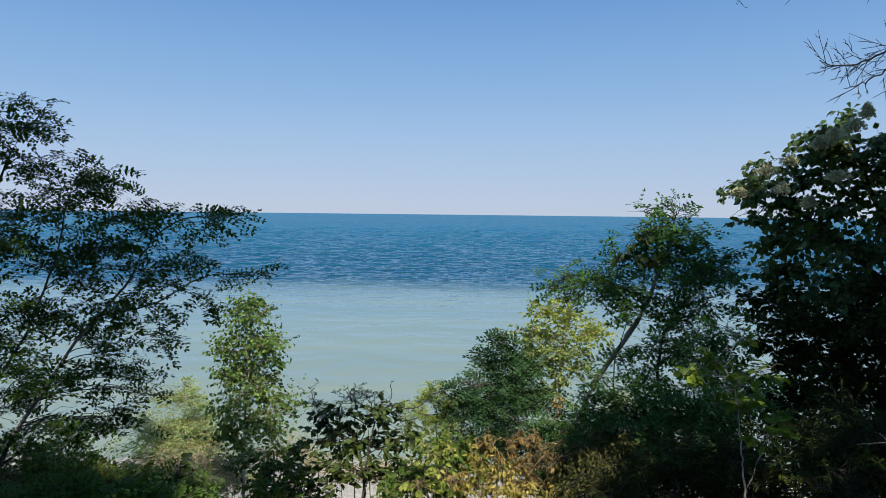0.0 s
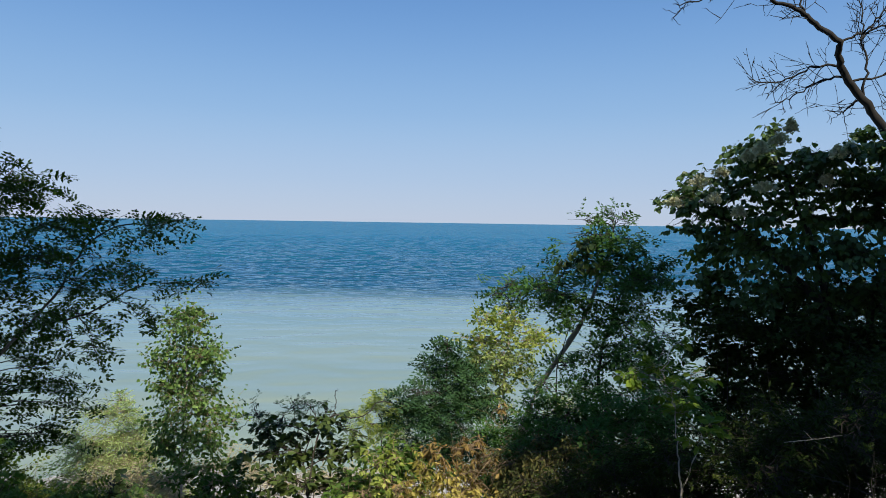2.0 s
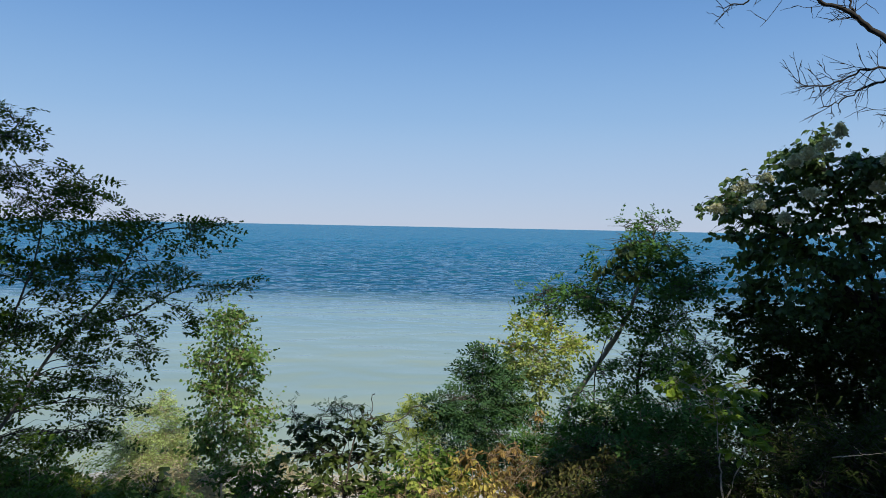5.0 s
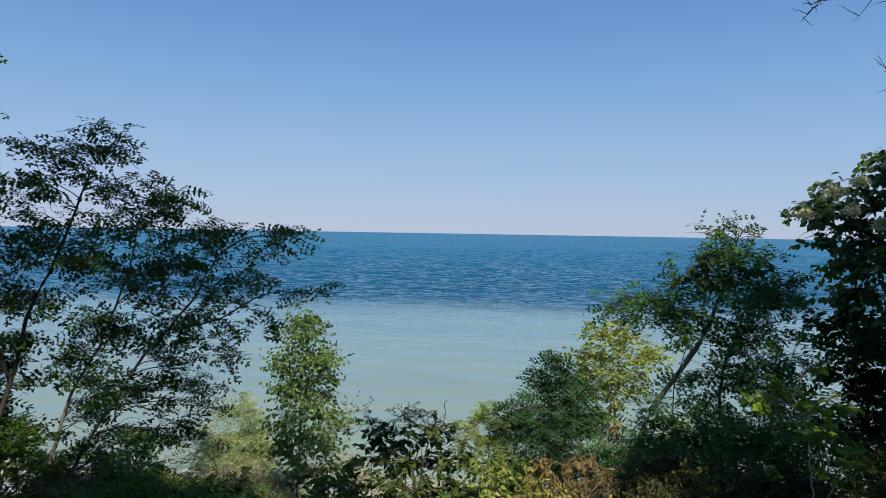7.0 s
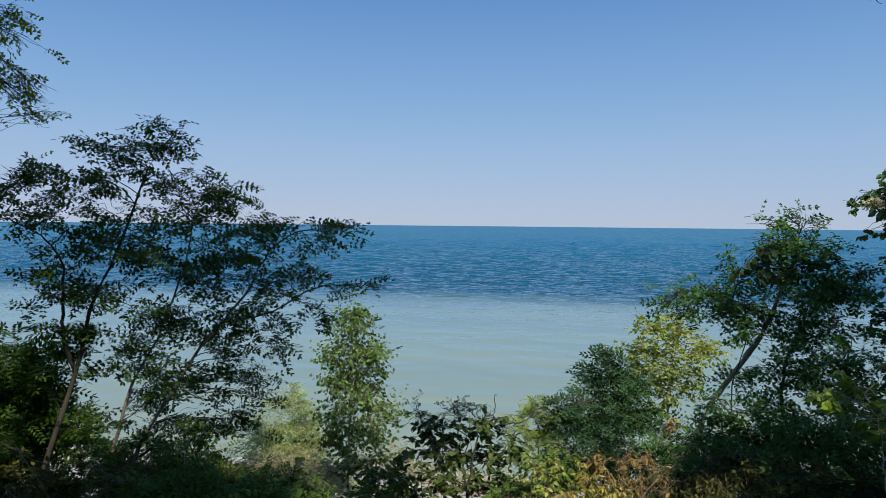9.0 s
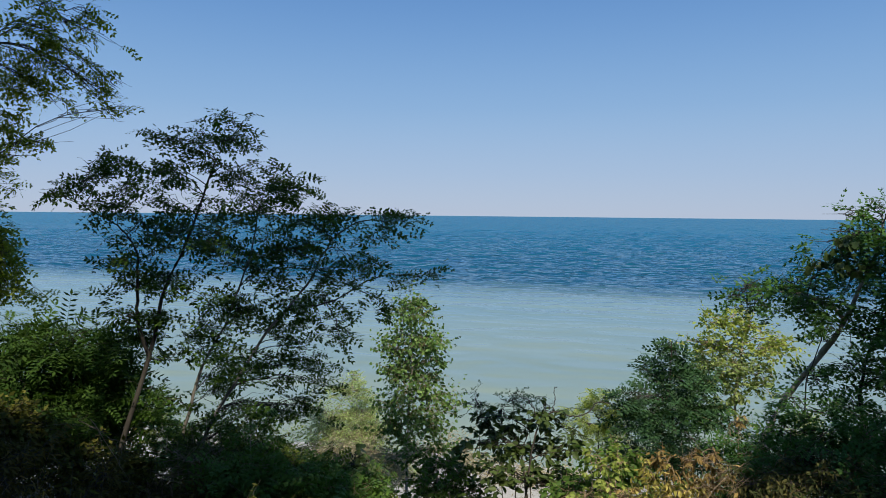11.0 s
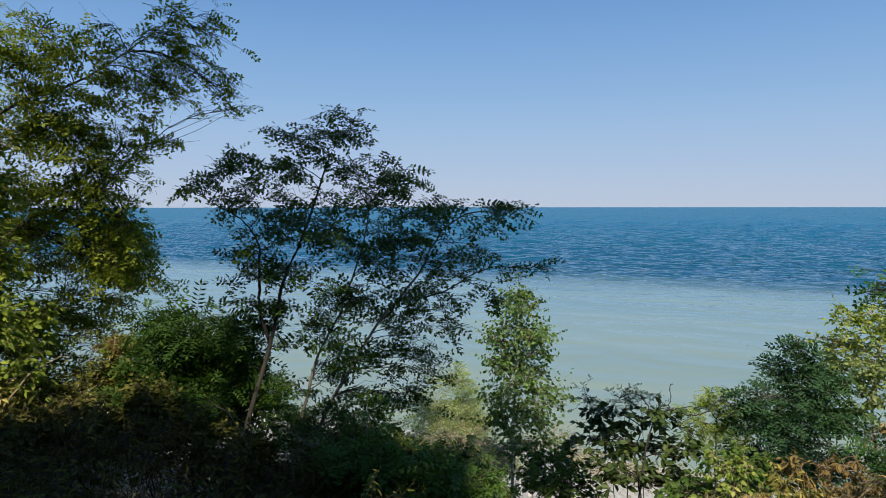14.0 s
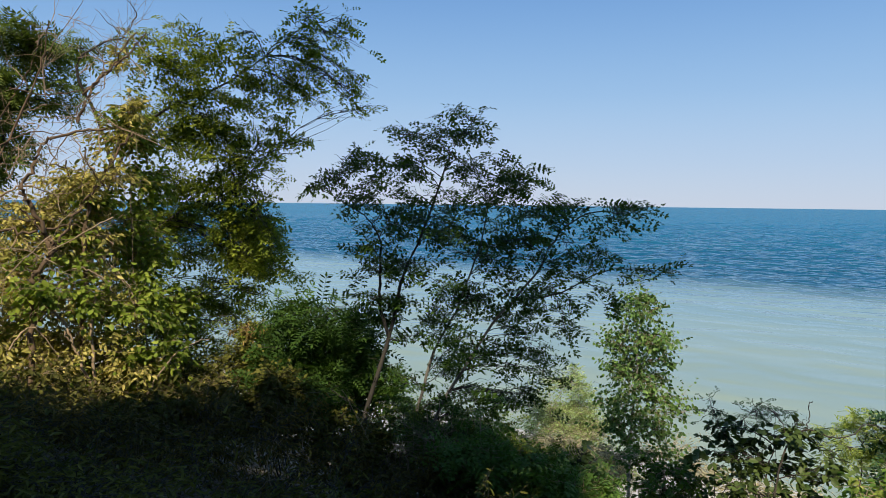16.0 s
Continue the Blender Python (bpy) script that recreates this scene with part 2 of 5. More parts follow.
    l.new(cap.outputs[0], mx.inputs[0]), l.new(body.outputs[0], mx.inputs[1]), l.new(gloss.outputs[0], mx.inputs[2])
    l.new(mx.outputs[0], n["Material Output"].inputs[0])
    return m


GROUND, WATER = ground_material(), water_material()


# ---- mesh helpers ----
def mesh_from(name, verts, quads, mat, smooth=False):
    """A mesh object from arrays of vertices and four-cornered faces."""
    verts, quads = np.asarray(verts, np.float32).reshape(-1, 3), np.asarray(quads, np.int32).reshape(-1, 4)
    me = bpy.data.meshes.new(name)
    me.vertices.add(len(verts))
    me.vertices.foreach_set("co", verts.ravel())
    me.loops.add(quads.size)
    me.loops.foreach_set("vertex_index", quads.ravel())
    me.polygons.add(len(quads))
    me.polygons.foreach_set("loop_start", np.arange(0, quads.size, 4, dtype=np.int32))
    if smooth:
        me.polygons.foreach_set("use_smooth", np.ones(len(quads), bool))
    me.update(calc_edges=True)
    me.materials.append(mat)
    return me


def part(name, me, parent, label=""):
    ob = new(name, me)
    ob.parent = parent
    ob.matrix_parent_inverse = parent.matrix_world.inverted()
    return tagged(ob, label)


def thing(name, place, label, category, group="", kind=""):
    ob = new(name)
    ob.empty_display_size = 0.3
    ob.location = place
    ob.matrix_world = Matrix.Translation(place)
    return tagged(ob, label, category, group, kind)


def unit(a):
    return a / np.maximum(np.linalg.norm(a, axis=-1, keepdims=True), 1e-9)


def tubes(lines, radii, sides=6):
    """Tapered tubes along lines of equal length: lines (n, k, 3), radii (n, k)."""
    lines, radii = np.asarray(lines, float), np.asarray(radii, float)
    n, k, _ = lines.shape
    way = unit(np.gradient(lines, axis=1))
    ref = np.where(np.abs(way[..., 2:3]) > 0.9, [1.0, 0, 0], [0, 0, 1.0])
    u = unit(np.cross(way, ref))
    v = np.cross(way, u)
    ang = np.arange(sides) * 2 * np.pi / sides
    ring = u[:, :, None] * np.cos(ang)[:, None] + v[:, :, None] * np.sin(ang)[:, None]
    verts = lines[:, :, None] + ring * radii[:, :, None, None]
    i = np.arange(n)[:, None, None] * k * sides + np.arange(k - 1)[None, :, None] * sides
    j = np.arange(sides)[None, None, :]
    j2 = (j + 1) % sides
    quads = np.stack([i + j, i + j2, i + sides + j2, i + sides + j], -1)
    return verts.reshape(-1, 3), quads.reshape(-1, 4)


def smooth_line(points, count, wobble=0.0, rng=None):
    """A smooth line through control points."""
    p = np.asarray(points, float)
    if len(p) == 2:
        p = np.array([p[0], (p[0] + p[1]) / 2, p[1]])
    ext = np.vstack([2 * p[0] - p[1], p, 2 * p[-1] - p[-2]])
    out = []
    for s in np.linspace(0, len(p) - 1 - 1e-6, count):
        i, f = int(s), s - int(s)
        a, b, c, d = ext[i:i + 4]
        out.append(0.5 * (2 * b + (c - a) * f + (2 * a - 5 * b + 4 * c - d) * f * f + (3 * b - a - 3 * c + d) * f ** 3))
    out = np.array(out)
    if wobble and rng is not None:
        out[1:-1] += rng.normal(0, wobble, (count - 2, 3))
    return out


# ---- leaf shapes: x along the leaf from its stalk, z up ----
def blade(width, fold=0.12, curl=0.12, belly=0.4):
    """A simple leaf, folded along its midrib."""
    v = np.array([(0, 0, 0), (belly * 0.55, width * 0.42, fold * width), (belly + 0.2, width * 0.42, fold * width - curl * 0.4), (1, 0, -curl),
                  (belly + 0.2, -width * 0.42, fold * width - curl * 0.4), (belly * 0.55, -width * 0.42, fold * width)])
    return v, np.array([(0, 3, 2, 1), (0, 5, 4, 3)])


def lobed(width=0.95):
    """A broad lobed vine leaf."""
    v = np.array([(0, 0, 0), (-0.08, 0.3, 0.02), (0.25, 0.52, 0.03), (0.42, 0.28, 0.02), (0.72, 0.36, -0.03), (1, 0, -0.12),
                  (0.72, -0.36, -0.03), (0.42, -0.28, 0.02), (0.25, -0.52, 0.03), (-0.08, -0.3, 0.02), (0.42, 0, -0.02)])
    v[:, 1] *= width
    return v, np.array([(0, 10, 2, 1), (10, 4, 3, 2), (10, 5, 4, 4), (10, 6, 6, 5), (10, 8, 7, 6), (0, 9, 8, 10)])[[0, 1, 4, 5]].tolist() + [(10, 6, 5, 4)]


def pinnate(pairs, length, width, droop=0.18, sweep=0.35, end=True):
    """A compound leaf: pairs of leaflets along a stalk, one at its end."""
    verts, quads = [], []

    def leaflet(x, side):
        base = np.array((x, 0, -droop * x * x))
        d = np.array((sweep, side, -0.12)) if side else np.array((1, 0, -0.3))
        d = d / np.linalg.norm(d)
        w = np.array((-d[1], d[0], 0.0))
        i = len(verts)
        verts.extend([base, base + d * length * 0.5 + w * width / 2 + (0, 0, 0.01), base + d * length, base + d * length * 0.5 - w * width / 2 + (0, 0, 0.01)])
        quads.append((i, i + 3, i + 2, i + 1))

    for k in range(pairs):
        x = 0.18 + 0.76 * k / max(1, pairs - 1)
        leaflet(x, 1), leaflet(x + 0.03, -1)
    if end:
        leaflet(0.96, 0)
    # the stalk
    i = len(verts)
    verts.extend([np.array((0, 0.006, 0)), np.array((0, -0.006, 0)), np.array((1, -0.004, -droop)), np.array((1, 0.004, -droop))])
    quads.append((i, i + 1, i + 2, i + 3))
    return np.array(verts), np.array(quads)


OVATE, LANCE, ROUND, LOBED = blade(0.62), blade(0.26, 0.2, 0.25), blade(0.85, 0.1, 0.1, 0.35), lobed()
BROAD_LANCE = blade(0.42, 0.15, 0.18)
SIMPLE = (np.array([(0, 0, 0), (0.42, -0.3, 0.05), (1, 0, -0.1), (0.42, 0.3, 0.05)]), np.array([(0, 1, 2, 3)]))
PIN_LOCUST = pinnate(3, 0.38, 0.22)
PIN_ROBINIA = pinnate(3, 0.36, 0.2, 0.25, 0.4)
PIN_FROND = pinnate(4, 0.36, 0.16, 0.35, 0.45)
PIN_FERN = pinnate(6, 0.28, 0.105, 0.45, 0.5)
PIN_FINE = pinnate(4, 0.32, 0.19, 0.22)
PIN_SUMAC = pinnate(5, 0.40, 0.13, 0.3, 0.5)


def scatter(template, place, way, up, size):
    """Copies of a leaf shape: stalk at place, tip towards way, face towards up."""
    tv, tq = np.asarray(template[0], float), np.asarray(template[1])
    x = unit(way)
    y = unit(np.cross(up, x))
    z = np.cross(x, y)
    s = size[:, None, None]
    verts = place[:, None] + s * (tv[None, :, :1] * x[:, None] + tv[None, :, 1:2] * y[:, None] + tv[None, :, 2:] * z[:, None])
    quads = tq[None] + (np.arange(len(place)) * len(tv))[:, None, None]
    return verts.reshape(-1, 3), quads.reshape(-1, 4)


def knitted(rng, masses, extra):
    """Small leaf masses between neighbours, so that a crown closes up."""
    m = np.array(masses)
    out = []
    while len(out) < extra:
        i, j = rng.integers(0, len(m), 2)
        if i != j and np.linalg.norm(m[i, :3] - m[j, :3]) < 1.15:
            f = rng.uniform(0.3, 0.7)
            p = m[i] * (1 - f) + m[j] * f
            out.append((*(p[:3] + rng.normal(0, 0.06, 3)), p[3] * 0.8, p[4] * 0.8))
    return list(masses) + out


def foliage(rng, masses, stems, count, leaf_size, droop=0.15, fill=1.25, lift=0.12, deep=0.9, tilt=0.65, sprays=12, twig=0.65, flat=0.85):
    """Branches from the stems into each leaf mass (x, y, z, half width, half height), sprays that fan out from the branch,
    short twigs on the sprays and leaves on the twigs. Returns branches, their stems, sprays, twigs and the leaves' places, ways, ups, sizes."""
    pts = np.vstack(stems)
    owner = np.concatenate([[i] * len(p) for i, p in enumerate(stems)])
    branches, owners, fans, twigs, P, D, U, S = [], [], [], [], [], [], [], []
    area = np.array([m[3] * m[4] for m in masses])
    share = np.maximum(8, count * area / area.sum()).astype(int)
    s7, s5 = np.linspace(0, 1, 7)[:, None], np.linspace(0, 1, 5)[:, None]
    per = 5
    for (cx, cy, cz, rx, rz), n in zip(masses, share):
        c = np.array((cx, cy, cz))
        d = np.linalg.norm(pts - c, axis=1) + 0.6 * np.maximum(0, pts[:, 2] - cz + 0.1)
        near = np.argmin(d)
        a = pts[near]
        sag = np.array((0, 0, 1.0)) * np.linalg.norm(c - a) * lift
        line = a + (c - a) * s7 + sag * 4 * s7 * (1 - s7) + rng.normal(0, 0.02, (7, 3)) * np.sin(np.pi * s7)
        branches.append(line), owners.append(owner[near])
        m = sprays
        q = unit(rng.normal(size=(m, 3))) * rng.uniform(0.45, 1.0, (m, 1)) * fill
        ends = c + q * (rx, rx * deep, rz)
        begin = line[rng.integers(2, 7, m)]
        fan = begin[:, None] + (ends - begin)[:, None] * s5 + np.array((0, 0, 0.1 * rz)) * (4 * s5 * (1 - s5)) + np.cumsum(rng.normal(0, 0.026, (m, 5, 3)), 1)
        fans.append(fan)
        k = max(4, n // per)
        which = rng.integers(0, m, k)
        f = rng.uniform(0.15, 1.0, (k, 1)) ** 0.8 * 3.999
        i0 = f.astype(int)[:, 0]
        w = f - i0[:, None]
        start = fan[which, i0] * (1 - w) + fan[which, i0 + 1] * w
        along = unit(ends - begin)[which]
        turn = unit(np.cross(along, (0, 0, 1.0)) + rng.normal(0, 0.35, (k, 3))) * rng.choice([-1, 1], (k, 1))
        way = along * 0.6 + turn * 0.9 + rng.normal(0, 0.35, (k, 3))
        way[:, 2] *= flat
        way = unit(way)
        tip = start + way * rx * twig * fill * rng.uniform(0.4, 1.3, (k, 1))
        twigs.append(np.stack([start, tip], 1))
        for j in range(per):
            g = (j + rng.uniform(0.1, 0.95, (k, 1))) / per
            at = start + (tip - start) * g
            side = unit(np.cross(way, (0, 0, 1.0)) + rng.normal(0, 0.25, (k, 3))) * (1 if j % 2 else -1)
            out = unit(way * 0.8 + side * 0.8 + rng.normal(0, 0.3, (k, 3)) - np.array((0, 0, droop)))
            P.append(at), D.append(out)
            U.append(unit(np.array((0, 0, 1.0)) + rng.normal(0, tilt, (k, 3))))
            S.append(leaf_size * rng.uniform(0.6, 1.2, k))
    return branches, owners, np.vstack(fans), np.vstack(twigs), np.vstack(P), np.vstack(D), np.vstack(U), np.concatenate(S)


def single_leaves(ob, template, mat, P, D, U, S):
    """Large leaves that can be told apart, each an object on one shared mesh."""
    me = mesh_from("leaf", template[0], template[1], mat)
    x = unit(D)
    y = unit(np.cross(U, x))
    z = np.cross(x, y)
    back = Matrix.Translation(ob.location).inverted()
    for i in range(len(P)):
        leaf = new("leaf", me)
        leaf.parent = ob
        cols = [x[i] * S[i], y[i] * S[i], z[i] * S[i], P[i]]
        leaf.matrix_basis = back @ Matrix([[*(float(c[r]) for c in cols)] for r in range(3)] + [[0, 0, 0, 1]])


def plant(name, label, category, stems, masses, template, leaf_mat, bark, count, leaf_size, stem_radius, group="", seed=1, stem_names=("trunk",),
          foot=None, crown="crown", sides=8, twig_radius=0.002, limb_radius=0.009, singles=None, knit=0, stem_bark=(), **more):
    """A tree or shrub: stems (control points, base first), leaf masses in groups, leaves on twigs on branches."""
    rng = np.random.default_rng(seed)
    lines = [smooth_line(s, 10 + 3 * len(s), 0.006, rng) for s in stems]
    base = Vector(foot if foot else lines[0][0])
    ob = thing(name, base, label, category, group)
    stem_obs = []
    for i, line in enumerate(lines):
        r = stem_radius * (1 if i == 0 else 0.72 if i < 4 else 0.36)
        if i == 0:
            gz = ground_height(line[0][0], line[0][1])
            if line[0][2] > gz - 0.2:
                line = np.vstack([(line[0][0], line[0][1], gz - 0.25), line])
            base.z = min(base.z, gz)
        taper = r * (1 - 0.85 * np.linspace(0, 1, len(line)) ** 0.9)
        if i == 0:
            taper[0] *= 1.25
        v, q = tubes([line], [taper], sides)
        stem_obs.append(part(stem_names[min(i, len(stem_names) - 1)], mesh_from(name, v, q, stem_bark[i] if i < len(stem_bark) else bark, True), ob))
    masses = [knitted(rng, g, knit) for g in masses]
    total = sum(m[3] * m[4] for g in masses for m in g)
    for gi, g in enumerate(masses):
        n = int(count * sum(m[3] * m[4] for m in g) / total)
        br, own, fans, tw, P, D, U, S = foliage(rng, g, lines, n, leaf_size, **more)
        for line, o in zip(br, own):
            v, q = tubes([line], [np.linspace(1, 0.45, 7) * limb_radius], 5)
            part("branch", mesh_from(name, v, q, bark, True), stem_obs[o])
        v1, q1 = tubes(fans, np.linspace(0.5, 0.2, 5)[None].repeat(len(fans), 0) * limb_radius, 4)
        v2, q2 = tubes(tw, np.array([1, 0.5])[None].repeat(len(tw), 0) * twig_radius, 3)
        tagged(part("twig_spray", mesh_from(name, np.vstack([v1, v2]), np.vstack([q1, q2 + len(v1)]), bark, True), ob), kind="stuff")
        if singles:
            single_leaves(ob, template, singles, P[:280], D[:280], U[:280], S[:280])
            P, D, U, S = P[280:], D[280:], U[280:], S[280:]
        if len(P):
            v, q = scatter(template, P, D, U, S)
            tagged(part(crown, mesh_from(name, v, q, leaf_mat[gi] if isinstance(leaf_mat, list) else leaf_mat), ob), kind="stuff")
    return ob


# ---- ground and lake ----
def ground_height(x, y):
    """The bluff: a wooded rim, a slope of about forty degrees down to a narrow beach, then the lake bed."""
    rim = 2.2 + 0.5 * math.sin(x * 0.35)
    if y < rim:
        z = 8.35 + 0.01 * (rim - y)
    else:
        s = min(1.0, (y - rim) / 19.0)
        z = 8.35 - 7.9 * (1 - (1 - s) ** 1.25)
        if y > 21:
            z = min(z, 0.55 - (y - 21) * 0.12)
    return z + 0.16 * noise.noise((x * 0.5, y * 0.5, 3.0)) + 0.05 * noise.noise((x * 2.1, y * 2.1, 7.0))


def build_ground():
    xs = np.concatenate([np.linspace(-4000, -60, 8), np.linspace(-45, 45, 150), np.linspace(60, 4000, 8)])
    ys = np.concatenate([np.linspace(-4000, -40, 8), np.linspace(-25, 0, 18), np.linspace(0.4, 34, 90), np.array([60, 400, 4900])])
    verts = [(x, y, ground_height(x, min(y, 40)) if y < 39 else -2.2) for y in ys for x in xs]
    w = len(xs)
    quads = [(j * w + i, j * w + i + 1, (j + 1) * w + i + 1, (j + 1) * w + i) for j in range(len(ys) - 1) for i in range(w - 1)]
    ob = new("ground", mesh_from("ground", verts, quads, GROUND, True))
    tagged(ob, "steep bluff of dark soil and pale sand above a beach", "ground", kind="structure")


def build_lake():
    """The lake's surface, ruffled by waves of many lengths that run towards the shore, out to the horizon."""
    rng = np.random.default_rng(8)
    far = np.concatenate([np.geomspace(17, 110, 120), np.geomspace(110.8, 420, 190), np.geomspace(425, 1500, 60), np.geomspace(1600, 4950, 12)])
    turn = np.radians(np.concatenate([np.linspace(-180, -66, 20), np.linspace(-62, 74, 330), np.linspace(78, 180, 18)]))
    r, a = np.meshgrid(far, turn, indexing="ij")
    x, y = -r * np.sin(a), r * np.cos(a)
    z = np.zeros_like(x)
    for k in range(44):
        length = 2.2 * 1.054 ** k
        heading = rng.normal(0.12, 0.75)
        kx, ky = np.sin(heading) * 2 * np.pi / length, np.cos(heading) * 2 * np.pi / length
        phase = kx * x + ky * y + rng.uniform(0, 6.28)
        # each wave length fades by distance from the camera, fitted to its view
        fade = np.clip(length * 400 / np.maximum(r, 1) ** 1.35, 0, 1) * np.clip(r / (length * 32), 0, 1) ** 1.5
        warp = sum(np.sin(x * rng.normal(0, 0.16) + y * rng.normal(0, 0.16) + rng.uniform(0, 6.28)) for _ in range(3))
        calm = 0.1 + 0.9 * np.clip((y - 70) / 26, 0, 1)
        z += 0.0085 * calm * length * fade * np.sin(phase + 0.7 * warp + 0.9 * np.sin(0.021 * x + 0.013 * y * (k % 5) + k))
    z *= np.clip((1450 - r) / 900, 0, 1)
    y = np.maximum(y, 19.5)
    verts = np.stack([x, y, z], -1).reshape(-1, 3)
    n, w = x.shape
    i = (np.arange(n - 1)[:, None] * w + np.arange(w - 1)[None]).ravel()
    quads = np.stack([i, i + w, i + w + 1, i + 1], 1)
    ys = verts[:, 1]
    quads = quads[(ys[quads] > 19.6).any(1)]
    ob = new("water", mesh_from("water", verts, quads, WATER, True))
    tagged(ob, "lake, chalky green inshore and deep blue farther out", "lake", kind="structure")


build_ground()
build_lake()

# ---- the trees on the slope ----
# the locust's crown in tiers of flat sprays, fitted to its outline from the camera: height, and how far each reaches to
# either side of the trunk
LOCUST_TIERS = [(11.16, 0.69, 1.31), (10.96, 0.40, 1.12), (10.76, 0.12, 1.22), (10.55, -0.83, 1.73), (10.35, -1.16, 1.91), (10.13, -1.08, 2.20),
                (9.92, -1.32, 3.21), (9.71, -0.94, 2.89), (9.49, -0.65, 2.74), (9.28, -0.36, 3.28), (9.06, -0.40, 3.24), (8.84, -0.43, 3.21),
                (8.63, -0.29, 2.53), (8.41, -0.14, 2.27), (8.27, 0.15, 1.94), (8.03, 0.76, 2.01), (7.80, -0.25, 2.15), (7.56, -0.25, 2.22), (7.30, 0.10, 1.90)]


def tiered(tiers, foot, along, seed, step=0.33):
    """Leaf masses side by side in each tier, scattered in depth, with gaps."""
    rng = np.random.default_rng(seed)
    across = np.array((-along[1], along[0]))
    out = []
    for z, a, b in tiers:
        for u in np.linspace(a + 0.12, b - 0.12, max(2, int((b - a) / step))):
            if rng.random() < 0.1:
                continue
            edge = min(u - a, b - u) / (b - a)
            p = np.array(foot) + np.array(along) * (u + rng.normal(0, 0.06)) + across * rng.normal(0, 0.22 + 0.5 * edge)
            out.append((p[0], p[1], z + rng.normal(0, 0.06), rng.uniform(0.17, 0.27), rng.uniform(0.08, 0.14)))
    return out


locust_crown = [tiered(LOCUST_TIERS[i:j], (-5.36, 6.89), (0.933, 0.359), 110 + i) for i, j in ((0, 5), (5, 9), (9, 13), (13, 19))]
plant("locust_tree", "slender dark locust tree with several leaning stems and airy compound leaves", "tree",
      [[(-5.29, 5.87, 6.29), (-5.37, 6.38, 7.41), (-5.28, 6.72, 8.24), (-5.24, 6.91, 8.96), (-5.06, 7.10, 9.56), (-4.89, 7.23, 10.16), (-4.72, 7.30, 10.68), (-4.42, 7.42, 11.15)],
       [(-5.28, 6.72, 8.24), (-5.43, 6.71, 8.67), (-5.47, 6.76, 9.19), (-5.50, 6.77, 9.56), (-5.69, 6.63, 9.85), (-5.99, 6.37, 10.10)],
       [(-4.89, 6.40, 6.41), (-4.91, 6.79, 7.23), (-4.83, 7.12, 8.07), (-4.67, 7.34, 8.55), (-4.44, 7.59, 9.42), (-4.33, 7.68, 10.17), (-4.09, 7.77, 10.65)],
       [(-4.65, 6.20, 6.47), (-4.52, 6.73, 7.40), (-4.29, 7.08, 8.01), (-4.04, 7.35, 8.54), (-3.66, 7.62, 9.09), (-3.43, 7.77, 9.60), (-3.08, 7.92, 9.89), (-2.69, 8.05, 9.91), (-2.31, 8.16, 10.01)],
       [(-3.90, 7.46, 8.76), (-3.35, 7.73, 8.88), (-2.92, 7.93, 9.15), (-2.53, 8.06, 9.21), (-2.11, 8.16, 9.15)]],
      locust_crown,
      PIN_ROBINIA, LEAF_LOCUST, BARK_LOCUST, 6000, 0.16, 0.036, seed=11, stem_bark=(BARK_LOCUST, BARK_LOCUST, BARK_LOCUST_LIT, BARK_LOCUST_LIT), stem_names=("trunk", "stem"), fill=1.35, sprays=7, twig=0.7, flat=0.42, tilt=0.55, limb_radius=0.007)

plant("poplar_tree", "young poplar with a narrow crown of fluttering sunlit leaves", "tree",
      [[(-3.45, 11.37, 4.55), (-3.58, 11.88, 5.87), (-3.60, 12.20, 6.98), (-3.71, 12.43, 8.34)]],
      [[(-3.65, 12.67, 8.23, 0.21, 0.14), (-3.68, 12.40, 8.13, 0.34, 0.23), (-3.51, 12.29, 7.94, 0.47, 0.25), (-3.73, 12.29, 7.59, 0.54, 0.20), (-4.06, 12.30, 7.31, 0.32, 0.21), (-3.25, 12.08, 7.45, 0.36, 0.28), (-3.74, 12.54, 7.05, 0.52, 0.29), (-3.03, 12.05, 7.20, 0.20, 0.17), (-4.02, 12.23, 6.83, 0.32, 0.23), (-3.43, 12.45, 6.73, 0.40, 0.23), (-3.55, 11.77, 6.63, 0.53, 0.24), (-4.01, 12.08, 6.20, 0.32, 0.23), (-3.02, 12.10, 6.40, 0.43, 0.22), (-2.70, 12.28, 6.23, 0.20, 0.15), (-3.40, 11.67, 6.21, 0.55, 0.24), (-3.01, 11.74, 6.01, 0.44, 0.20), (-3.58, 11.60, 5.78, 0.50, 0.22), (-3.30, 12.14, 5.42, 0.46, 0.21), (-3.85, 11.61, 6.01, 0.20, 0.17)]],
      ROUND, LEAF_POPLAR, BARK_TAN, 6600, 0.073, 0.034, seed=12, stem_bark=(BARK_GREY,), droop=0.7, tilt=1.6, fill=1.15, twig=0.9, flat=1.0)

